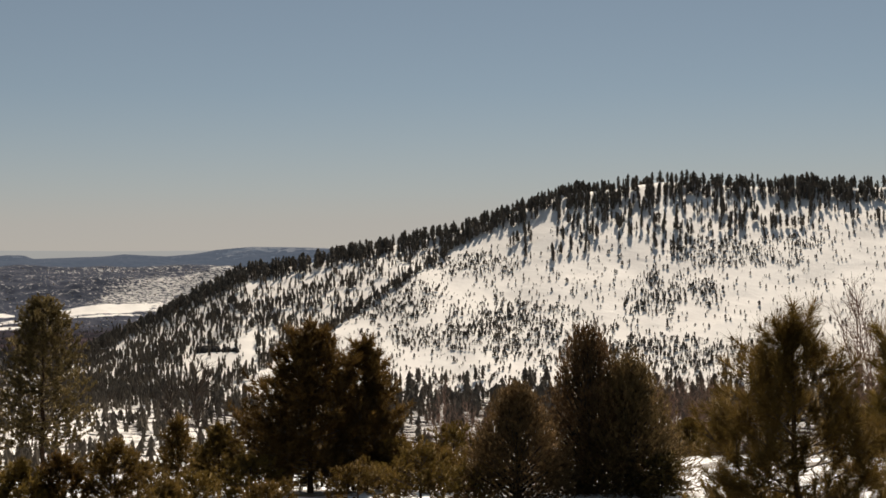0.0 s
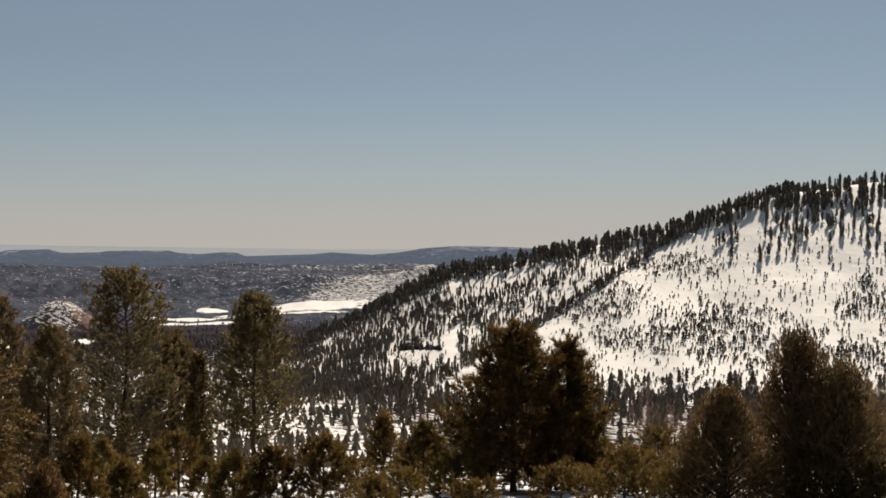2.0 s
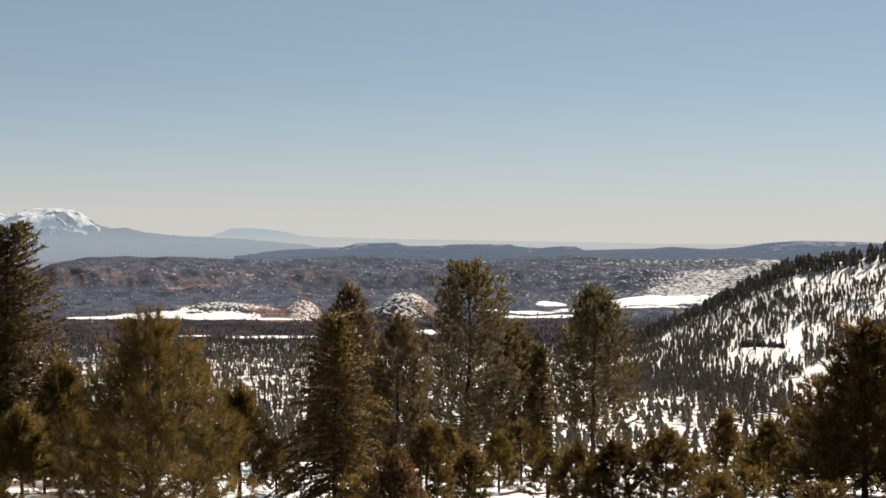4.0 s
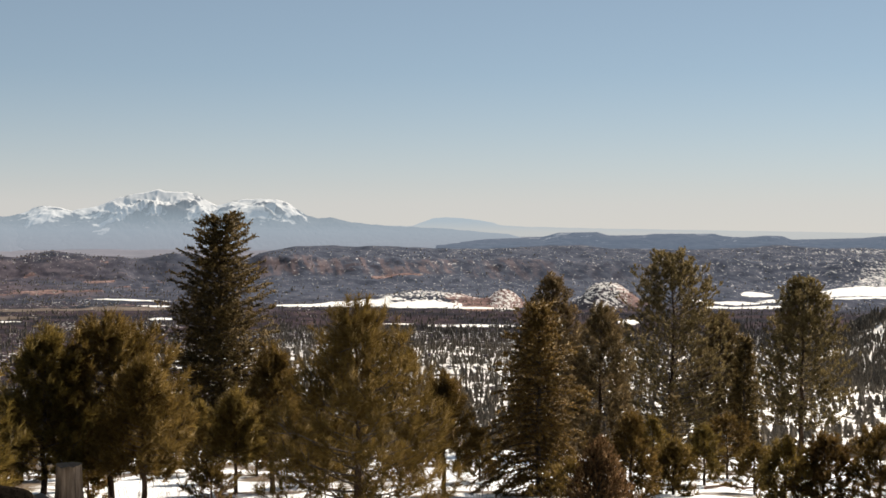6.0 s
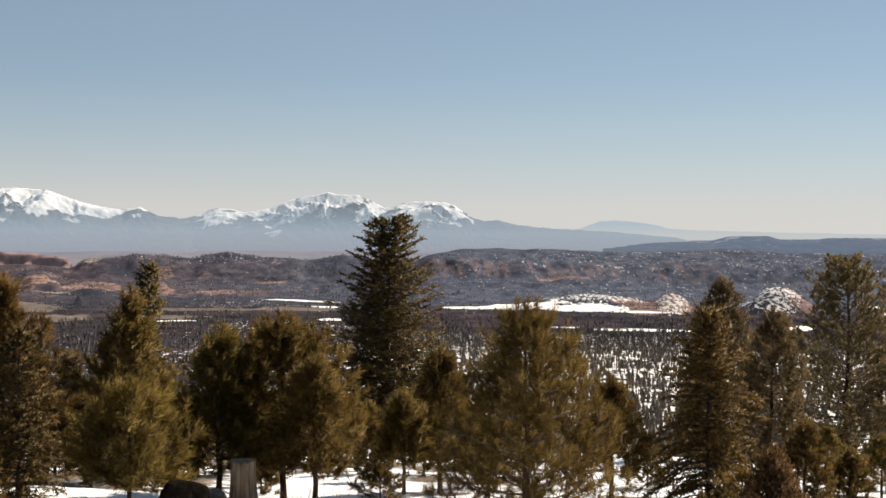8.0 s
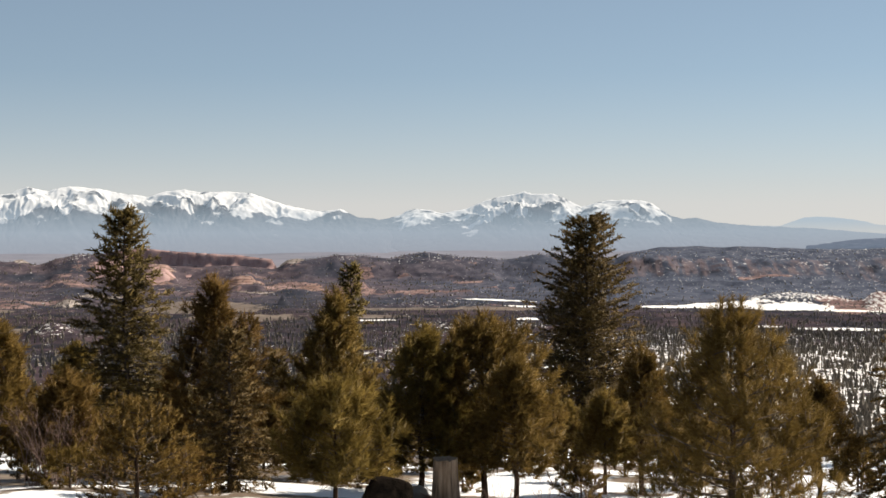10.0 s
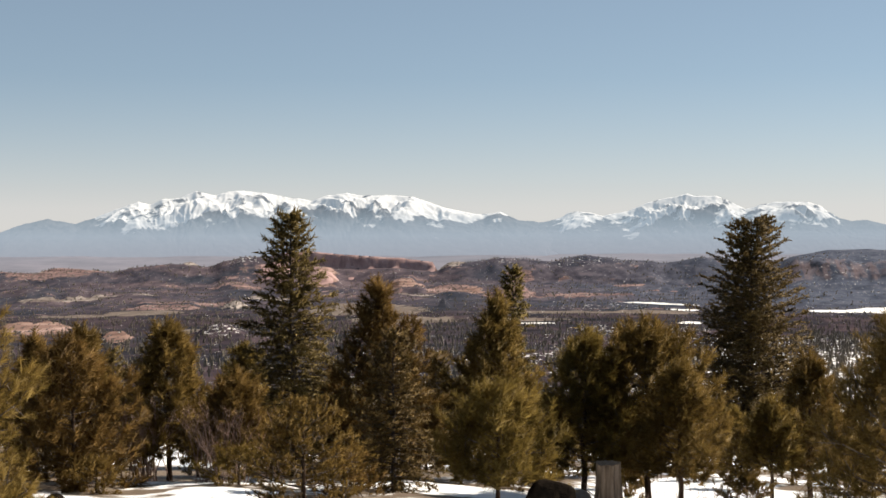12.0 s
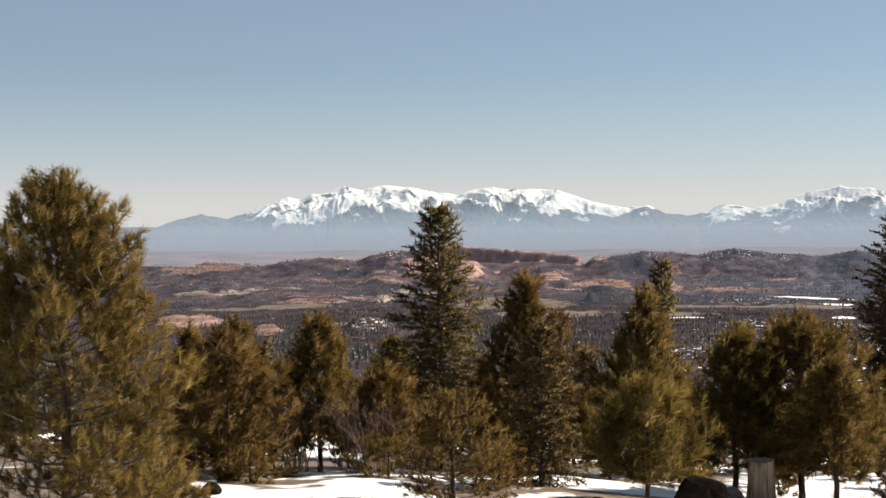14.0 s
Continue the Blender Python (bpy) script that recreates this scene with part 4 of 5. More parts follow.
def bare_tree(az, d, h, label, name="aspen_tree", mat=None, stems=1, spread=0.3, twigs=9, group="bare aspens", seed=None, thick=0.012, lift=0.0, category="bare tree"):
    """Leafless stems with forking twigs."""
    global TREES
    TREES += 1
    rng = np.random.default_rng(TREES * 7 + 9 if seed is None else seed)
    tree = thing(name, spot(az, d, lift), label, category, group)
    s = np.linspace(0, 1, 6)
    lean = rng.normal(0, spread, (stems, 2))
    foot = rng.normal(0, 0.10 * spread * h * stems ** 0.5, (stems, 2))
    hh = h * rng.uniform(0.7, 1.0, stems)
    main = np.stack([foot[:, :1] + lean[:, :1] * hh[:, None] * s[None] ** 1.3, foot[:, 1:] + lean[:, 1:] * hh[:, None] * s[None] ** 1.3, hh[:, None] * s[None] - 0.05], -1)
    main[:, 1:-1, :2] += rng.normal(0, 0.012 * h, (stems, 4, 2))
    for q in range(stems):
        wood = [tubes(main[q:q + 1], np.linspace(1, 0.2, 6)[None] * thick * h, 5)]
        P, A, u = along_limbs(rng, main[q:q + 1], twigs, 0.3)
        P, A, u = P.reshape(-1, 3), A.reshape(-1, 3), u.ravel()
        out = unit(A * 0.9 + unit(rng.normal(size=P.shape)) * 0.8)
        ln = h * 0.28 * (1.15 - u) * rng.uniform(0.6, 1.2, len(P)) + 0.05 * h
        br = P[:, None] + out[:, None] * (ln[:, None] * s[None])[..., None] + np.array([0, 0, 1.0]) * (0.25 * ln[:, None] * s[None] ** 2)[..., None]
        wood.append(tubes(br, np.linspace(1, 0.3, 6)[None] * np.full((len(P), 1), thick * h * 0.35), 3))
        P2, A2, _ = along_limbs(rng, br, 4, 0.25)
        P2, A2 = P2.reshape(-1, 3), A2.reshape(-1, 3)
        o2 = unit(A2 + unit(rng.normal(size=P2.shape)) * 0.8 + np.array([0, 0, 0.2]))
        l2 = h * 0.09 * rng.uniform(0.5, 1.2, len(P2))
        wood.append(tubes(np.stack([P2, P2 + o2 * l2[:, None]], 1), np.tile([0.16, 0.07], (len(P2), 1)) * thick * h, 3))
        v, f = joined(wood)
        part("stem", mesh_of("stem", v, f, [mat or ASPEN_BARK], smooth=True), tree)
    return tree


# ---- forests too many to count ----
def conifer_shape(rng, tiers, sides, slim, ragged, blunt=0.0):
    """A low tree of jagged tiers, one unit high: triangles as an array n x 3 x 3."""
    tris = []
    for i in range(tiers):
        f = i / tiers
        z0, z1 = 0.10 + 0.82 * f, min(1.0, 0.10 + 0.82 * (i + 1.9) / tiers)
        rad = slim * (1 - f ** (2.4 + 4 * blunt)) ** 0.8 * rng.uniform(0.75, 1.2) * (0.75 - 0.3 * blunt + (0.25 + 0.3 * blunt) * min(1, f * 4)) + 0.025
        off = rng.normal(0, 0.012, 2)
        a = np.arange(sides * 2) * np.pi / sides + rng.random() * 6
        rr = rad * np.where(np.arange(sides * 2) % 2, 1 - ragged, 1.0) * rng.uniform(0.75, 1.2, sides * 2)
        zz = z0 + np.where(np.arange(sides * 2) % 2, 0.05, -0.02) + rng.normal(0, 0.012, sides * 2)
        ring = np.stack([np.cos(a) * rr + off[0], np.sin(a) * rr + off[1], zz], -1)
        tip = np.array([off[0], off[1], z1 - 0.06 * blunt * (i > tiers - 3)])
        nxt = np.roll(ring, -1, 0)
        tris.append(np.stack([ring, nxt, np.broadcast_to(tip, ring.shape)], 1))
    a = np.arange(3) * 2.1
    ring = np.stack([np.cos(a) * 0.02, np.sin(a) * 0.02, np.full(3, -0.05)], -1)
    tris.append(np.stack([ring, np.roll(ring, -1, 0), np.broadcast_to([0, 0, 0.3], ring.shape)], 1))
    return np.vstack(tris)


def forest(name, label, az, d, h, seed, tiers=5, sides=4, slim=0.2, ragged=0.4, mat=None, kinds=6, blunt=0.0):
    rng = np.random.default_rng(seed)
    forms = [conifer_shape(rng, tiers, sides, slim * rng.uniform(0.75, 1.3), ragged, blunt) for _ in range(kinds)]
    which = rng.integers(0, kinds, len(az))
    z = height(az, d)
    x, y = d * np.sin(np.radians(az)), d * np.cos(np.radians(az))
    out = []
    for k in range(kinds):
        s = which == k
        n = int(s.sum())
        if not n:
            continue
        t = forms[k].reshape(-1, 3)
        a = rng.random(n) * 6.283
        wide = h[s] * rng.uniform(0.8, 1.25, n)
        c, q = np.cos(a)[:, None], np.sin(a)[:, None]
        V = np.stack([(t[None, :, 0] * c - t[None, :, 1] * q) * wide[:, None] + x[s][:, None],
                      (t[None, :, 0] * q + t[None, :, 1] * c) * wide[:, None] + y[s][:, None],
                      t[None, :, 2] * h[s][:, None] + z[s][:, None]], -1)
        out.append(V.reshape(-1, 3))
    V = np.vstack(out)
    me = mesh_of(name, V, np.arange(len(V)).reshape(-1, 3), [mat or FAR_NEEDLES])
    tagged(new(name, me), label, "forest", kind="stuff")


def scatter(seed, n, a0, a1, d0, d1, keep, power=1.0):
    """Places spread over a sector, thinned by keep(az, d), which gives chances."""
    rng = np.random.default_rng(seed)
    az = rng.uniform(a0, a1, n)
    d = d0 + (d1 - d0) * rng.random(n) ** power
    k = rng.random(n) < keep(az, d)
    return az[k], d[k], rng


def angle(az, d):
    return np.degrees(np.arctan((height(az, d) - EYE) / d))


def spur_line(az, d):
    """How far a place on the hill lies to the wooded side of the spur, degrees."""
    return 44.1 + 1.60 * (angle(az, d) - 0.9) + 0.5 * (fbm(angle(az, d) * 1.5, d * 0, 19) - 0.5) - az


def clusters(az, d):
    """Where the young trees of the open face stand close together."""
    e, q = angle(az, d), -1.0
    for a, el, w, we in ((54.0, -0.25, 2.4, 0.55), (51.9, -1.7, 1.9, 0.6), (50.6, -2.4, 1.0, 0.5), (45.7, -2.9, 2.2, 0.6), (43.1, -0.6, 1.8, 0.5), (40.2, -2.2, 2.0, 0.8), (56.4, 0.2, 1.0, 0.3), (44.9, -3.7, 4.5, 0.6), (51.0, -4.4, 6.0, 0.6)):
        q = np.maximum(q, 1 - ((az - a + 0.8 * (e - el)) / w) ** 2 - ((e - el) / we) ** 2)
    return q


# the height on the hillside at which the dark rock bank juts out, kept free of trees in front
BANK = np.linspace(830, 1250, 300)
BANK_D = float(BANK[np.argmin(np.abs(EYE + BANK * math.tan(radians(-4.05)) - height(np.full(300, 33.0), BANK)))])


def off_bank(a, d):
    return ~((np.abs(a - 32.9) < 1.5) & (d > BANK_D - 75) & (d < BANK_D + 20))


# wooded flank of the hill
A, D, R = scatter(11, 12000, 26, 47, 830, 1300, lambda a, d: off_bank(a, d) * step(-0.2, 0.2, spur_line(a, d)) * (0.20 + 0.50 * step(0.36, 0.60, fbm(a * 1.2, d / 40, 71))) * (1 + 0.35 * (1 - step(34, 37, a))))
forest("hillside_forest", "dense dark conifers on the snowy hillside", A, D, R.uniform(4.0, 9.0, len(A)), 1, tiers=4, slim=0.17)
# the line of trees along the spur
A, D, R = scatter(22, 9000, 37, 47, 900, 1300, lambda a, d: bell(spur_line(a, d), 0.05, 0.16) * 0.9)
forest("spur_forest", "close dark line of conifers along the spur", A, D, R.uniform(4.5, 9, len(A)), 12, tiers=4, slim=0.2)
# crest
A, D, R = scatter(12, 3000, 27, 66, 1262, 1325, lambda a, d: (0.40 + 0.35 * step(0.42, 0.64, fbm(a * 1.6, d / 22, 73))) * (1 - 0.15 * step(46, 50, a)))
forest("crest_forest", "ragged row of dark conifers along the snowy crest", A, D, R.uniform(6.5, 14.0, len(A)), 2, tiers=6, sides=5, slim=0.17, blunt=0.5)
# upper band above the open face, closed on a terrace
A, D, R = scatter(13, 6300, 44.4, 66, 1080, 1300, lambda a, d: np.maximum(np.where((angle(a, d) > 1.45) & (angle(a, d) < 1.85) & (a < 51), 0.55, 0), 0.34 * step(0.34, 0.62, fbm(a * 0.8, d / 22, 75)) * step(-0.5, 1.5, angle(a, d) + 0.25 * np.maximum(0, 49 - a) - 0.5 * step(52, 56, a))) * step(44.4, 46.5, a + 0.6 * angle(a, d)))
forest("upper_slope_forest", "tall scattered conifers casting shadows on snow", A, D, R.uniform(6.5, 13.5, len(A)), 3, tiers=6, sides=5, slim=0.16, blunt=0.4)
# young trees on the open snow face
A, D, R = scatter(14, 34000, 36, 66, 835, 1230, lambda a, d: step(-0.1, 0.1, -spur_line(a, d)) * np.clip(0.10 + 0.62 * step(-0.6, 0.5, clusters(a, d) + 2.4 * (fbm(a * 1.6, d / 40, 77) - 0.5)) + 0.25 * (1 - step(840, 930, d)), 0, 1) * (0.3 + 0.7 * step(-0.1, 0.5, 1.2 - angle(a, d))))
forest("young_conifers", "small young conifers dotted over an open snowfield", A, D, 1.1 + 3.0 * R.random(len(A)) ** 1.5, 4, tiers=2, slim=0.27)
# dark wood at the foot of the hill
A, D, R = scatter(15, 2200, 30, 66, 560, 880, lambda a, d: off_bank(a, d) * (0.2 + 0.8 * step(0.36, 0.55, fbm(a * 0.8, d / 70, 79))) * (0.38 + 0.62 * step(36, 42, a)))
forest("valley_edge_forest", "tall dark conifers along the foot of the hill", A, D, R.uniform(6, 12, len(A)), 5, tiers=5)
A, D, R = scatter(16, 1500, 33, 66, 230, 560, lambda a, d: 0.3 * step(0.4, 0.6, fbm(a * 0.6, d / 60, 81)))
forest("lower_valley_forest", "dark conifers in the snowy valley", A, D, R.uniform(5, 9, len(A)), 6, tiers=8, sides=6)
# valley
A, D, R = scatter(20, 7200, -34, 40, 150, 700, lambda a, d: (0.25 + 0.75 * step(0.36, 0.56, fbm(a * 0.7, d / 50, 89))) * (1 - 0.45 * step(20, 26, a)) * (0.3 + 0.7 * step(150, 300, d)), 0.8)
forest("near_valley_forest", "dark conifers standing in snow below the slope", A, D, R.uniform(3.0, 6.5, len(A)), 10, tiers=3, slim=0.24, ragged=0.5, kinds=9)
A, D, R = scatter(17, 13500, -36, 34, 560, 2250, lambda a, d: (0.2 + 0.8 * step(0.36, 0.56, fbm(a * 1.1, d / 70, 83))) * (1 - 0.25 * step(22, 27, a)) * (fields(a, d, SNOW_FIELDS + DRY_MEADOWS) < 0.05), 0.8)
forest("valley_forest", "dark conifer forest over a snowy valley", A, D, R.uniform(3.5, 8.5, len(A)), 7, tiers=2, slim=0.18, ragged=0.4, kinds=9)
A, D, R = scatter(19, 12000, 4, 34, 650, 1900, lambda a, d: (0.3 + 0.7 * step(0.36, 0.54, fbm(a * 2.4, d / 50, 87))) * (1 - 0.25 * step(22, 27, a)) * (fields(a, d, SNOW_FIELDS + DRY_MEADOWS) < 0.05), 0.75)
forest("mid_valley_forest", "dense dark conifers with snow between them", A, D, R.uniform(3.2, 7.0, len(A)), 9, tiers=2, slim=0.16, ragged=0.4, kinds=9)
A, D, R = scatter(18, 19000, -36, 45, 2250, 3900, lambda a, d: (0.25 + 0.75 * step(0.4, 0.6, fbm(a * 0.9, d / 50, 85))) * (1 - 0.75 * step(3, 7, a) * step(2750, 3000, d)) * ~((np.abs(a + 13.6) < 3.6) & (d > 3560)) * (fields(a, d, SNOW_FIELDS + DRY_MEADOWS + PINK_FIELDS) < 0.05))
forest("canyon_woodland", "scattered juniper woodland on the canyon land", A, D, R.uniform(2.4, 5.5, len(A)), 8, tiers=1, slim=0.42, ragged=0.2)

# ---- trees of the near slope ----
YOUNG = "young ponderosa pine with olive-green needle brushes in snow"
BUSHY = "low bushy pine with bright olive needle brushes"
TALL = "tall dull-green pine with sparse crown and bare lower trunk"
SAPLING = "small pine sapling standing in snow"
pine_tree(-31.65, 13, 3.74, 0.98, 0.04, YOUNG, fill=1.7, tuft=0.165, density=2.2, dome=0.74, count=60)
pine_tree(-25.13, 27, 2.99, 1.05, 0.02, BUSHY, fill=1.35)
pine_tree(-24.56, 36, 3.82, 0.88, 0.03, YOUNG)
pine_tree(-26.61, 32, 3.33, 0.78, 0.03, YOUNG)
pine_tree(-21.4, 29, 3.48, 0.84, 0.17, YOUNG, fill=1.35)
pine_tree(-18.74, 28, 2.31, 0.71, 0.3, YOUNG)
pine_tree(-18.31, 36, 3.38, 0.88, 0.03, YOUNG)
fir_tree(-16.41, 31, 5.95, 1.15, 0.03, "young fir with layered grey-green sprays", blade=0.085, density=1.25, count=14, dome=0.72, uneven=0.45)
pine_tree(-15.98, 22, 1.85, 0.85, 0.03, BUSHY, tuft=0.14, fill=1.35)
pine_tree(-12.87, 30, 4.52, 1.04, 0.03, YOUNG, fill=1.35)
fir_tree(-12.28, 26, 2.99, 0.8, 0.03, "young fir with layered grey-green sprays")
pine_tree(-8.06, 31, 4.37, 0.95, 0.03, YOUNG, fill=1.35)
fir_tree(-7.37, 33, 5.15, 0.61, 0.03, "young fir with layered grey-green sprays")
pine_tree(-7.96, 23, 2.27, 0.84, 0.2, BUSHY, fill=1.35)
fir_tree(-10.38, 45, 3.48, 0.73, 0.03, "young fir with layered grey-green sprays")
pine_tree(-4.45, 26.5, 3.44, 0.86, 0.2, YOUNG, fill=1.35)
pine_tree(-1.8, 27, 3.72, 1.24, 0.20, YOUNG, fill=1.35, density=1.5)
pine_tree(-0.45, 25, 2.85, 0.68, 0.25, YOUNG, fill=1.35)
fir_tree(2.46, 88, 16.08, 3.05, 0.15, "tall dark fir spire with drooping limbs", blade=0.13, density=1.05, count=15, droop=-0.12, floor=-13.18, dome=0.44, sweep=0.35, uneven=0.42)
pine_tree(8.34, 17, 3.2, 0.96, 0.02, YOUNG, fill=1.5, density=1.6, tuft=0.21, count=56)
pine_tree(4.67, 30, 3.3, 0.76, 0.22, YOUNG)
pine_tree(3.16, 29, 2.28, 0.53, 0.35, YOUNG)
pine_tree(11.74, 28, 2.63, 0.59, 0.25, YOUNG)
fir_tree(15.63, 29, 3.99, 1.05, 0.03, "young fir with layered yellow-green sprays", PINE_NEEDLES, density=1.45, droop=0.55, count=12, uneven=0.4)
pine_tree(16.2, 55, 7.4, 1.45, 0.03, TALL, needle=DULL_NEEDLES, dome=0.62, tuft=0.28, fill=1.2, density=1.5)
pine_tree(18.05, 50, 5.75, 1.15, 0.03, TALL, needle=DULL_NEEDLES, dome=0.62, tuft=0.28, fill=1.2, density=1.5)
juniper_tree(18.2, 22, 1.36, 0.62, "rust-brown dying juniper bush", RUSTY_SPRAY, peak=0.8, lumps=46)
pine_tree(20.99, 80, 12.55, 3.1, 0.1, TALL, needle=DULL_NEEDLES, dome=0.62, tuft=0.28, fill=1.2, density=1.5, gaps=0.12, floor=-11.83)
pine_tree(22.8, 84, 9.56, 1.6, 0.28, TALL, needle=DULL_NEEDLES, dome=0.62, tuft=0.28, fill=1.2, density=1.5, gaps=0.12, floor=-12.51)
fir_tree(23.87, 72, 6.94, 0.82, 0.04, "tall dark fir spire with drooping limbs", blade=0.11, floor=-10.48)
pine_tree(26.07, 80, 11.25, 2.1, 0.25, TALL, needle=DULL_NEEDLES, dome=0.62, tuft=0.28, fill=1.2, density=1.5, gaps=0.12, floor=-11.83)
pine_tree(25.58, 27, 1.38, 0.51, 0.03, SAPLING, tuft=0.15, fill=1.7, density=1.5)
pine_tree(27.09, 27, 1.47, 0.51, 0.03, SAPLING, tuft=0.15, fill=1.7, density=1.5)
pine_tree(21.16, 29, 1.22, 0.43, 0.03, SAPLING, tuft=0.15, fill=1.7, density=1.5)
pine_tree(19.45, 27, 1.83, 0.5, 0.03, SAPLING, tuft=0.15, fill=1.7, density=1.5)
pine_tree(29.26, 27, 1.68, 0.68, 0.03, SAPLING, tuft=0.15, fill=1.7, density=1.5)
pine_tree(31.47, 25, 0.81, 0.39, 0.03, SAPLING, tuft=0.15, fill=1.7, density=1.5)
pine_tree(33.3, 34, 1.81, 0.62, 0.03, SAPLING, tuft=0.15, fill=1.7, density=1.5)
pine_tree(37.0, 33, 4.15, 1.28, 0.06, YOUNG, fill=1.4, density=1.7)
pine_tree(39.25, 34, 3.9, 0.86, 0.03, YOUNG, fill=1.4, density=1.6)
juniper_tree(48.48, 29, 3.38, 1.20, "dense dark brownish-green juniper")
juniper_tree(45.61, 27, 2.22, 1.11, "dense dark brownish-green juniper")
juniper_tree(50.12, 29, 2.65, 1.36, "dense dark brownish-green juniper")
pine_tree(57.2, 16, 2.98, 0.86, 0.03, YOUNG, fill=1.5, density=1.25)
pine_tree(61.11, 19, 3.08, 0.58, 0.03, YOUNG)
pine_tree(52.39, 60, 1.79, 0.73, 0.03, SAPLING, tuft=0.15, fill=1.7, density=1.5)
pine_tree(53.74, 55, 2.3, 0.72, 0.03, YOUNG)
pine_tree(42.09, 32, 1.08, 0.59, 0.03, SAPLING, tuft=0.15, fill=1.7, density=1.5)
pine_tree(31.58, 40, 2.13, 0.57, 0.03, YOUNG)
fir_tree(51.47, 28, 0.8, 0.51, 0.03, "young fir with layered grey-green sprays")


# a belt of trees behind the front row, down to the brink of the slope
FORMS = [fir_tree(-33.5, 47, 3.0, 0.75, 0.05, "dark young fir in the belt behind", blade=0.08, density=0.42, count=10, group="trees in the belt behind"),
         pine_tree(-35.0, 50, 3.2, 0.95, 0.08, "dark young pine in the belt behind", DULL_NEEDLES, tuft=0.24, density=0.75, group="trees in the belt behind"),
         fir_tree(-37.0, 52, 3.6, 0.7, 0.05, "slim dark fir in the belt behind", blade=0.09, density=0.42, count=10, group="trees in the belt behind"),
         pine_tree(-38.0, 46, 2.6, 1.0, 0.06, "squat dark pine in the belt behind", DULL_NEEDLES, tuft=0.24, density=0.8, group="trees in the belt behind")]
belt = random.Random(4)
for i in range(46):
    a = -32 + 90 * (i + belt.random()) / 46
    k = belt.random()
    if (8 < a < 31 and i % 3) or (-27 < a < -4 and i % 4 == 1):
        continue
    size = belt.uniform(0.8, 1.1) if a < 12 else belt.uniform(0.45, 0.7) if a < 25 else belt.uniform(0.25, 0.4)
    m = Matrix.Translation(spot(a, 40 + 16 * belt.random(), -0.05)) @ pose(0, 0, 0, 0, 0, belt.uniform(0, 360)) @ Matrix.Scale(size, 4)
    copy_thing(FORMS[int(k * 4)], m)


for i in range(34):
    a = -30 + 86 * (i + belt.random()) / 34
    if -5 < a < 35 or (a > 0 and i % 2):
        continue
    size = belt.uniform(0.4, 0.75) if a < 26 else belt.uniform(0.3, 0.5)
    m = Matrix.Translation(spot(a, belt.uniform(30, 39), -0.04)) @ pose(0, 0, 0, 0, 0, belt.uniform(0, 360)) @ Matrix.Scale(size, 4)
    copy_thing(FORMS[belt.choice((0, 1, 3, 3))], m)


LOW = "low spreading young pine hugging the snow"
for a, d, h, r in ((-29.0, 25, 0.9, 0.8), (-28.2, 19, 0.6, 0.6), (-14.2, 24.5, 0.9, 0.6), (-24.3, 25.5, 0.7, 0.55), (-18.6, 26.5, 0.8, 0.55), (-13.6, 27, 0.9, 0.5), (-2.7, 29, 0.8, 0.45), (-6.3, 27.5, 0.9, 0.55), (2.2, 28, 0.7, 0.45),
                   (17.0, 25, 0.9, 0.5), (41.6, 28, 1.2, 0.8), (43.6, 27, 0.8, 0.7), (54.6, 20, 0.7, 0.8), (30.3, 33, 1.0, 0.6), (32.4, 29, 0.9, 0.6), (34.6, 31, 1.1, 0.7), (35.4, 27, 0.6, 0.5), (39.0, 29, 0.8, 0.7), (40.6, 33, 1.3, 0.7), (42.9, 36, 1.5, 0.8), (44.3, 33, 1.1, 0.7), (36.2, 38, 1.5, 0.7), (33.6, 38, 1.4, 0.7)):
    pine_tree(a, d, h, r, 0.03, LOW, tuft=0.16, density=1.0, group="low pines on the near slope")


# ---- small things on the near slope ----
def stump():
    base = spot(-3.44, 24.2, -0.05)
    ob = thing("tree_stump", base, "weathered grey-brown tree stump sawn flat", "stump")
    rng = np.random.default_rng(5)
    k, rings = 40, 12
    a = np.arange(k) * 2 * np.pi / k
    flute = 0.026 * np.sin(a * 5 + 1) + 0.02 * np.sin(a * 11) + rng.normal(0, 0.006, k)
    chips = rng.normal(0, 0.012, k)
    V, F = [], []
    for i in range(rings):
        f = i / (rings - 1)
        rad = 0.205 + 0.07 * (1 - f) ** 3 + flute * (0.6 + 0.6 * (1 - f))
        V.append(np.stack([np.cos(a) * rad, np.sin(a) * rad, np.full(k, 0.90 * f) + f ** 6 * (0.012 * np.sin(a + 0.6) + 0.008 * np.sin(a * 7) + 0.6 * chips)], -1))
    for i in range(rings - 1):
        for j in range(k):
            q = (j + 1) % k
            F.append((i * k + j, i * k + q, (i + 1) * k + q, (i + 1) * k + j))
    part("bole", mesh_of("bole", np.vstack(V), F, [STUMP_WOOD], smooth=True), ob)
    top = V[-1] + np.array([0, 0, 0.004])
    inner = top * np.array([0.5, 0.5, 1]) + np.array([0, 0, 0.012])
    Vt = np.vstack([top, inner, [[0, 0, 0.91]]])
    Ft = [(j, (j + 1) % k, k + (j + 1) % k, k + j) for j in range(k)] + [(k + j, k + (j + 1) % k, 2 * k, 2 * k) for j in range(k)]
    me = bpy.data.meshes.new("cut_face")
    me.from_pydata([tuple(v) for v in Vt], [], [f if f[2] != f[3] else f[:3] for f in Ft])
    me.materials.append(CUT_WOOD)
    part("cut_face", me, ob, "pale sawn top")


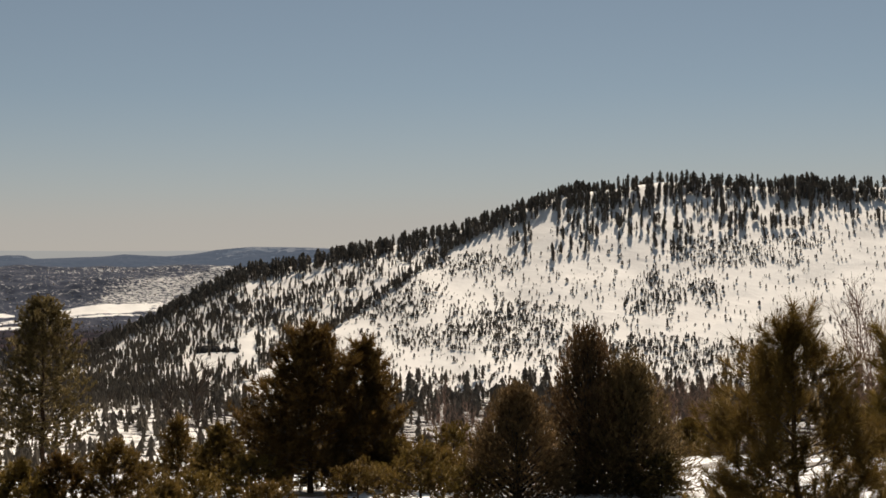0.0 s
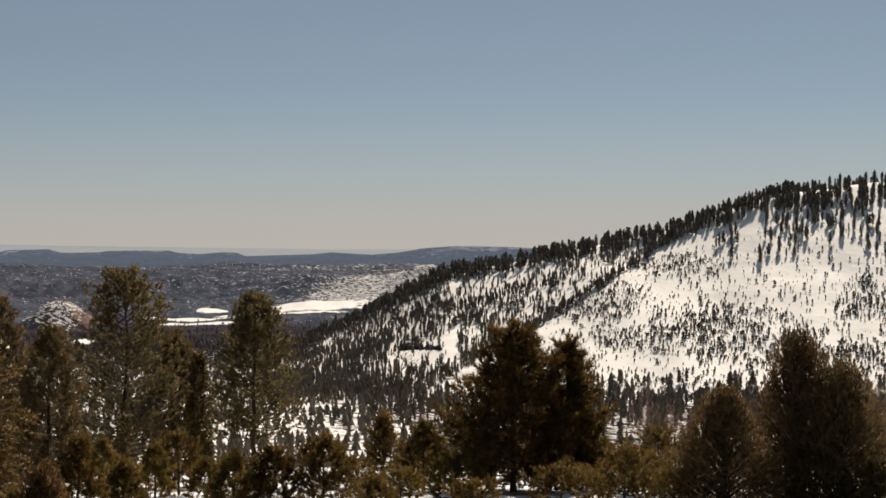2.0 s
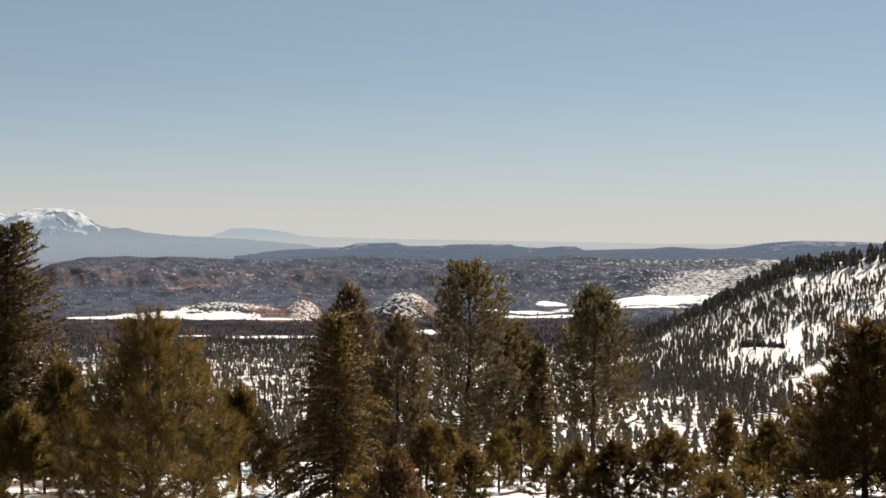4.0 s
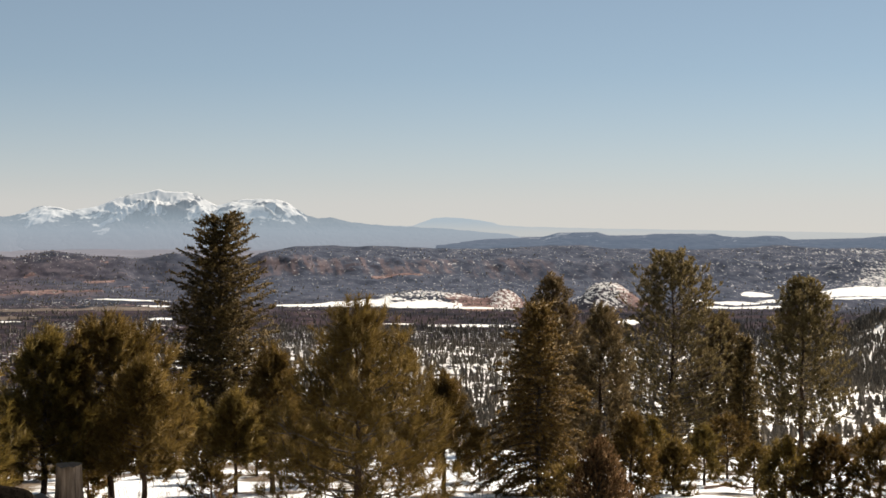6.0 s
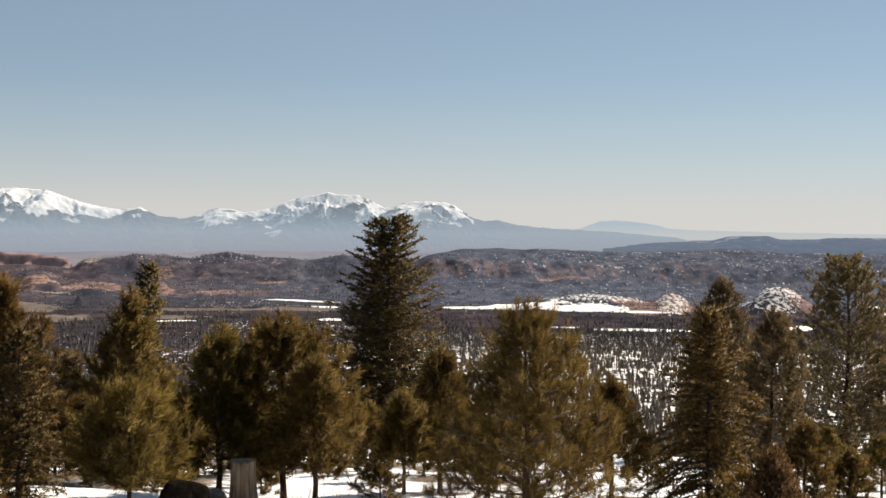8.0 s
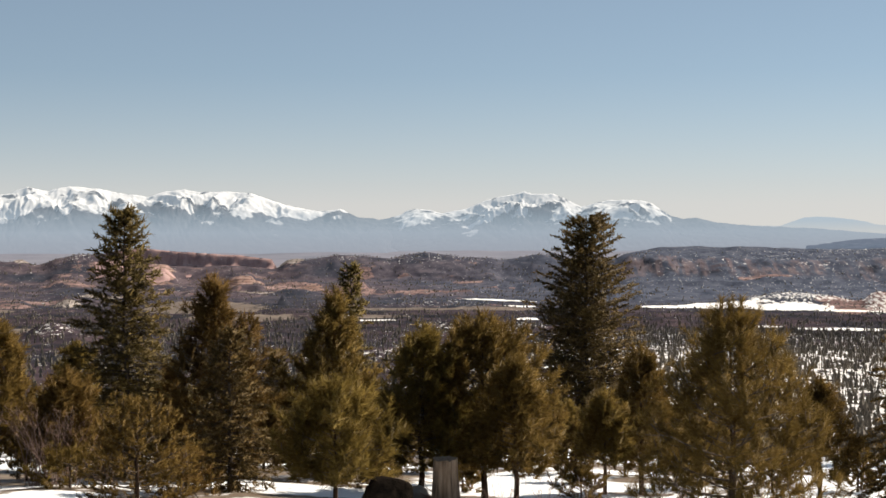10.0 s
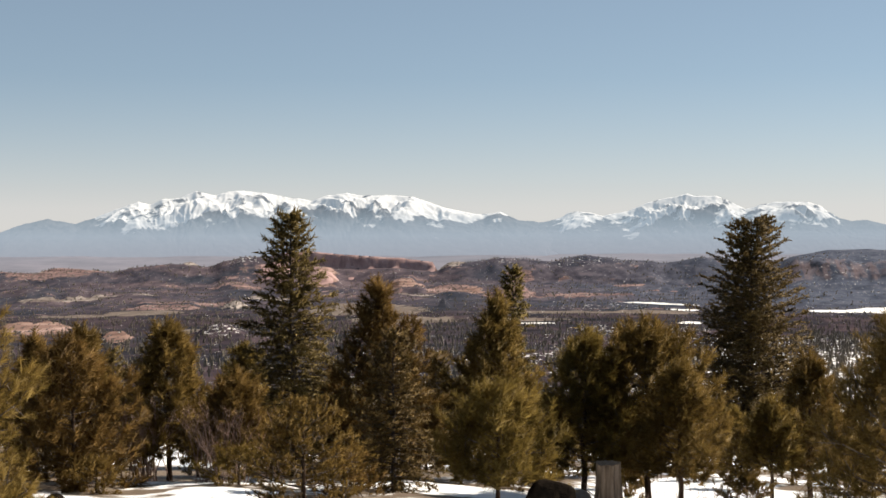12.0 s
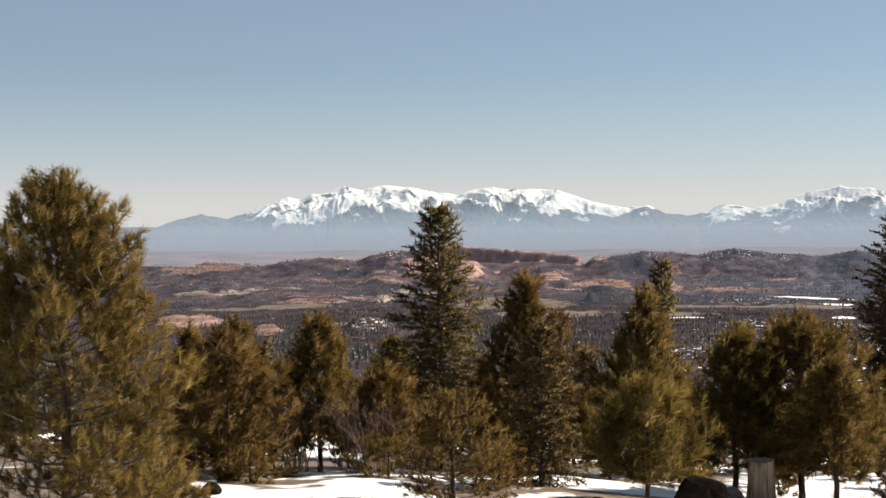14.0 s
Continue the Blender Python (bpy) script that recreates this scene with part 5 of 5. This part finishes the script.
def boulder(az, d, size, flat, label, mat, seed, name="boulder", sink=0.3):
    bm = bmesh.new()
    bmesh.ops.create_icosphere(bm, subdivisions=4, radius=1.0)
    for v in bm.verts:
        n = noise.fractal(v.co * 1.1 + Vector((seed * 3.1, 0, 0)), 1.0, 2.0, 4)
        v.co *= 1 + 0.22 * n
        v.co.z *= flat
    me = bpy.data.meshes.new(name)
    bm.to_mesh(me)
    bm.free()
    me.materials.append(mat)
    me.polygons.foreach_set("use_smooth", np.full(len(me.polygons), True))
    ob = new(name, me)
    ob.matrix_basis = Matrix.Translation(spot(az, d, size * flat * (1 - 2 * sink))) @ Matrix.Diagonal((size, size, size, 1))
    return tagged(ob, label, "rock", "rocks on the near slope")


def fallen_branch(az, d, length, turn, label, seed):
    rng = np.random.default_rng(seed)
    ob = thing("fallen_branch", spot(az, d, 0.05), label, "branch", "fallen branches")
    s = np.linspace(0, 1, 6)
    t = radians(turn)
    line = np.stack([np.cos(t) * s * length, np.sin(t) * s * length, 0.12 * np.sin(s * 3.0) + rng.normal(0, 0.02, 6)], -1)
    pieces = [tubes(line[None], np.linspace(0.035, 0.01, 6)[None], 6)]
    P, A, _ = along_limbs(rng, line[None], 9, 0.15)
    P, A = P.reshape(-1, 3), A.reshape(-1, 3)
    o = unit(A * 0.6 + rng.normal(size=P.shape) * np.array([0.7, 0.7, 0.4]) + np.array([0, 0, 0.5]))
    l = rng.uniform(0.15, 0.45, len(P))[:, None]
    pieces.append(tubes(np.stack([P, P + o * l * 0.5, P + o * l], 1), np.tile([0.012, 0.008, 0.004], (len(P), 1)), 4))
    v, f = joined(pieces)
    part("wood", mesh_of("wood", v, f, [TWIG], smooth=True), ob)


def rock_ledge(a0, a1, el, label):
    """A long dark bank that juts from the hillside, flat on top."""
    n = 90
    az = np.linspace(a0, a1, n)
    ds = np.linspace(830, 1250, 300)
    d = np.array([ds[np.argmin(np.abs(EYE + ds * math.tan(radians(el)) - height(np.full(300, a), ds)))] for a in az])
    d = np.polyval(np.polyfit(az - a0, d, 2), az - a0) - 6
    env = np.minimum(1, np.minimum(np.arange(n), np.arange(n)[::-1] * 0.6) / 10.0)
    rag = fbm(az * 9, az * 0, 91)
    rows = []
    g = EYE + d * math.tan(radians(el - 0.2)) - np.linspace(0, 2.0, n)
    for out, up in ((1.0, -6.0), (2.2, 1.2), (1.9, 3.6), (1.3, 5.4), (0.2, 6.2), (-9, 5.4)):
        dd = d - 3 * out * (0.6 + 0.8 * rag)
        rows.append(np.stack([dd * np.sin(np.radians(az)), dd * np.cos(np.radians(az)), g + (up + 6) * (0.8 + 0.4 * rag) * env - 6], -1))
    V = np.vstack(rows)
    i = np.arange(n - 1)
    F = np.vstack([np.stack([r * n + i, r * n + i + 1, (r + 1) * n + i + 1, (r + 1) * n + i], -1) for r in range(5)])
    me = mesh_of("rock_ledge", V, F, [BANK_ROCK], None, False)
    tagged(new("rock_ledge", me), label, "rock ledge")


rock_ledge(31.75, 34.1, -4.05, "long dark rock ledge on the snowy hillside")
stump()
boulder(-5.8, 22.4, 0.42, 0.95, "dark rounded lava boulder half sunk in snow", BOULDER_ROCK, 3, sink=0.22)
boulder(-2.6, 23.6, 0.17, 0.7, "small dark rock beside the stump", BOULDER_ROCK, 8)
boulder(-4.55, 25.5, 0.22, 0.8, "small brown rock behind the boulder", PALE_ROCK, 11)
boulder(-0.4, 22.6, 0.30, 0.45, "flat brown rock in bare litter", PALE_ROCK, 13)
boulder(-10.0, 22.0, 0.22, 0.6, "small dark rock in snow", BOULDER_ROCK, 17)
boulder(-25.9, 23.0, 0.16, 0.8, "dark rock under a pine", BOULDER_ROCK, 19)
fallen_branch(-2.3, 24.6, 1.1, 160, "bare grey fallen branch on snow", 3)
fallen_branch(-27.0, 15.5, 1.6, 20, "bare grey fallen branch under the pine", 4)
SHRUB = "leafless reddish-brown shrub rising from snow"
bare_tree(-27.2, 31, 1.5, SHRUB, "bare_shrub", TWIG, 12, 0.22, 7, "bare shrubs", thick=0.006, category="shrub")
bare_tree(-22.5, 28.5, 1.75, SHRUB, "bare_shrub", TWIG, 30, 0.24, 9, "bare shrubs", thick=0.008, category="shrub")
bare_tree(-19.4, 27.5, 1.6, SHRUB, "bare_shrub", TWIG, 30, 0.28, 9, "bare shrubs", thick=0.008, category="shrub")
bare_tree(-18.2, 30, 1.2, SHRUB, "bare_shrub", TWIG, 10, 0.3, 7, "bare shrubs", thick=0.006, category="shrub")
bare_tree(-0.9, 22.5, 0.75, SHRUB, "bare_shrub", TWIG, 12, 0.4, 6, "bare shrubs", thick=0.006, category="shrub")
bare_tree(0.8, 23.5, 0.8, SHRUB, "bare_shrub", TWIG, 10, 0.4, 6, "bare shrubs", thick=0.006, category="shrub")
bare_tree(5.2, 27.0, 0.7, SHRUB, "bare_shrub", TWIG, 10, 0.4, 6, "bare shrubs", thick=0.006, category="shrub")
for a, d, h, n in ((-3.5, 24.5, 0.6, 9), (2.4, 25.5, 0.6, 9), (3.6, 24.0, 0.5, 8), (6.3, 26.5, 0.6, 8), (10.4, 27.0, 0.7, 9), (13.0, 28.0, 0.6, 8), (-13.6, 25.5, 0.7, 9), (-17.3, 26.0, 0.8, 10), (21.9, 30.0, 0.7, 9), (28.2, 29.0, 0.6, 8)):
    bare_tree(a, d, h, "small leafless brown shrub in snow", "bare_shrub", TWIG, n, 0.4, 6, "bare shrubs", thick=0.007, category="shrub")
for a, d, h, r in ((-3.0, 31, 1.3, 0.5), (2.0, 33, 1.5, 0.5), (6.4, 32, 1.7, 0.5), (7.3, 34, 1.6, 0.5), (9.9, 31, 1.0, 0.4), (13.2, 33, 1.3, 0.45), (-2.9, 36, 2.2, 0.7), (1.6, 37, 2.0, 0.7), (-5.6, 35, 1.8, 0.6), (-10.9, 34, 1.9, 0.6), (-14.4, 35, 2.0, 0.65), (-19.6, 36, 2.0, 0.6), (-22.9, 35, 2.0, 0.65), (4.0, 36, 1.7, 0.6), (22.4, 33, 1.5, 0.5), (23.3, 36, 1.7, 0.6), (20.3, 34, 1.6, 0.5), (24.4, 31, 1.2, 0.45)):
    pine_tree(a, d, h, r, 0.12, SAPLING, tuft=0.16)
fallen_branch(22.4, 31.5, 2.2, -25, "grey fallen log among saplings", 6)
fallen_branch(6.0, 27.5, 1.0, 30, "bare grey fallen branch on snow", 7)
ASPEN = "leafless grey-brown aspen with fine twigs in the valley"
for a, d, h in ((42.3, 62, 3.6), (43.2, 66, 3.8), (44.0, 70, 4.0), (44.8, 64, 3.4), (50.6, 88, 8.0), (51.2, 94, 8.6), (51.7, 92, 8.4), (52.3, 86, 7.6), (52.8, 97, 9.0), (53.3, 95, 8.8), (54.0, 90, 8.0), (54.7, 93, 8.4), (59.2, 60, 7.0), (60.1, 64, 7.6), (61.0, 62, 7.2)):
    bare_tree(a, d, h, ASPEN, "aspen_tree", TWIG, 4, 0.09, 22, "bare aspens", thick=0.007)
SNAG = "dead grey snag with short broken twigs"
bare_tree(32.3, 62, 6.3, SNAG, "dead_snag", DARK_BARK, 1, 0.01, 34, "dead snags", thick=0.012)
bare_tree(31.2, 66, 5.6, SNAG, "dead_snag", DARK_BARK, 1, 0.02, 30, "dead snags", thick=0.012)
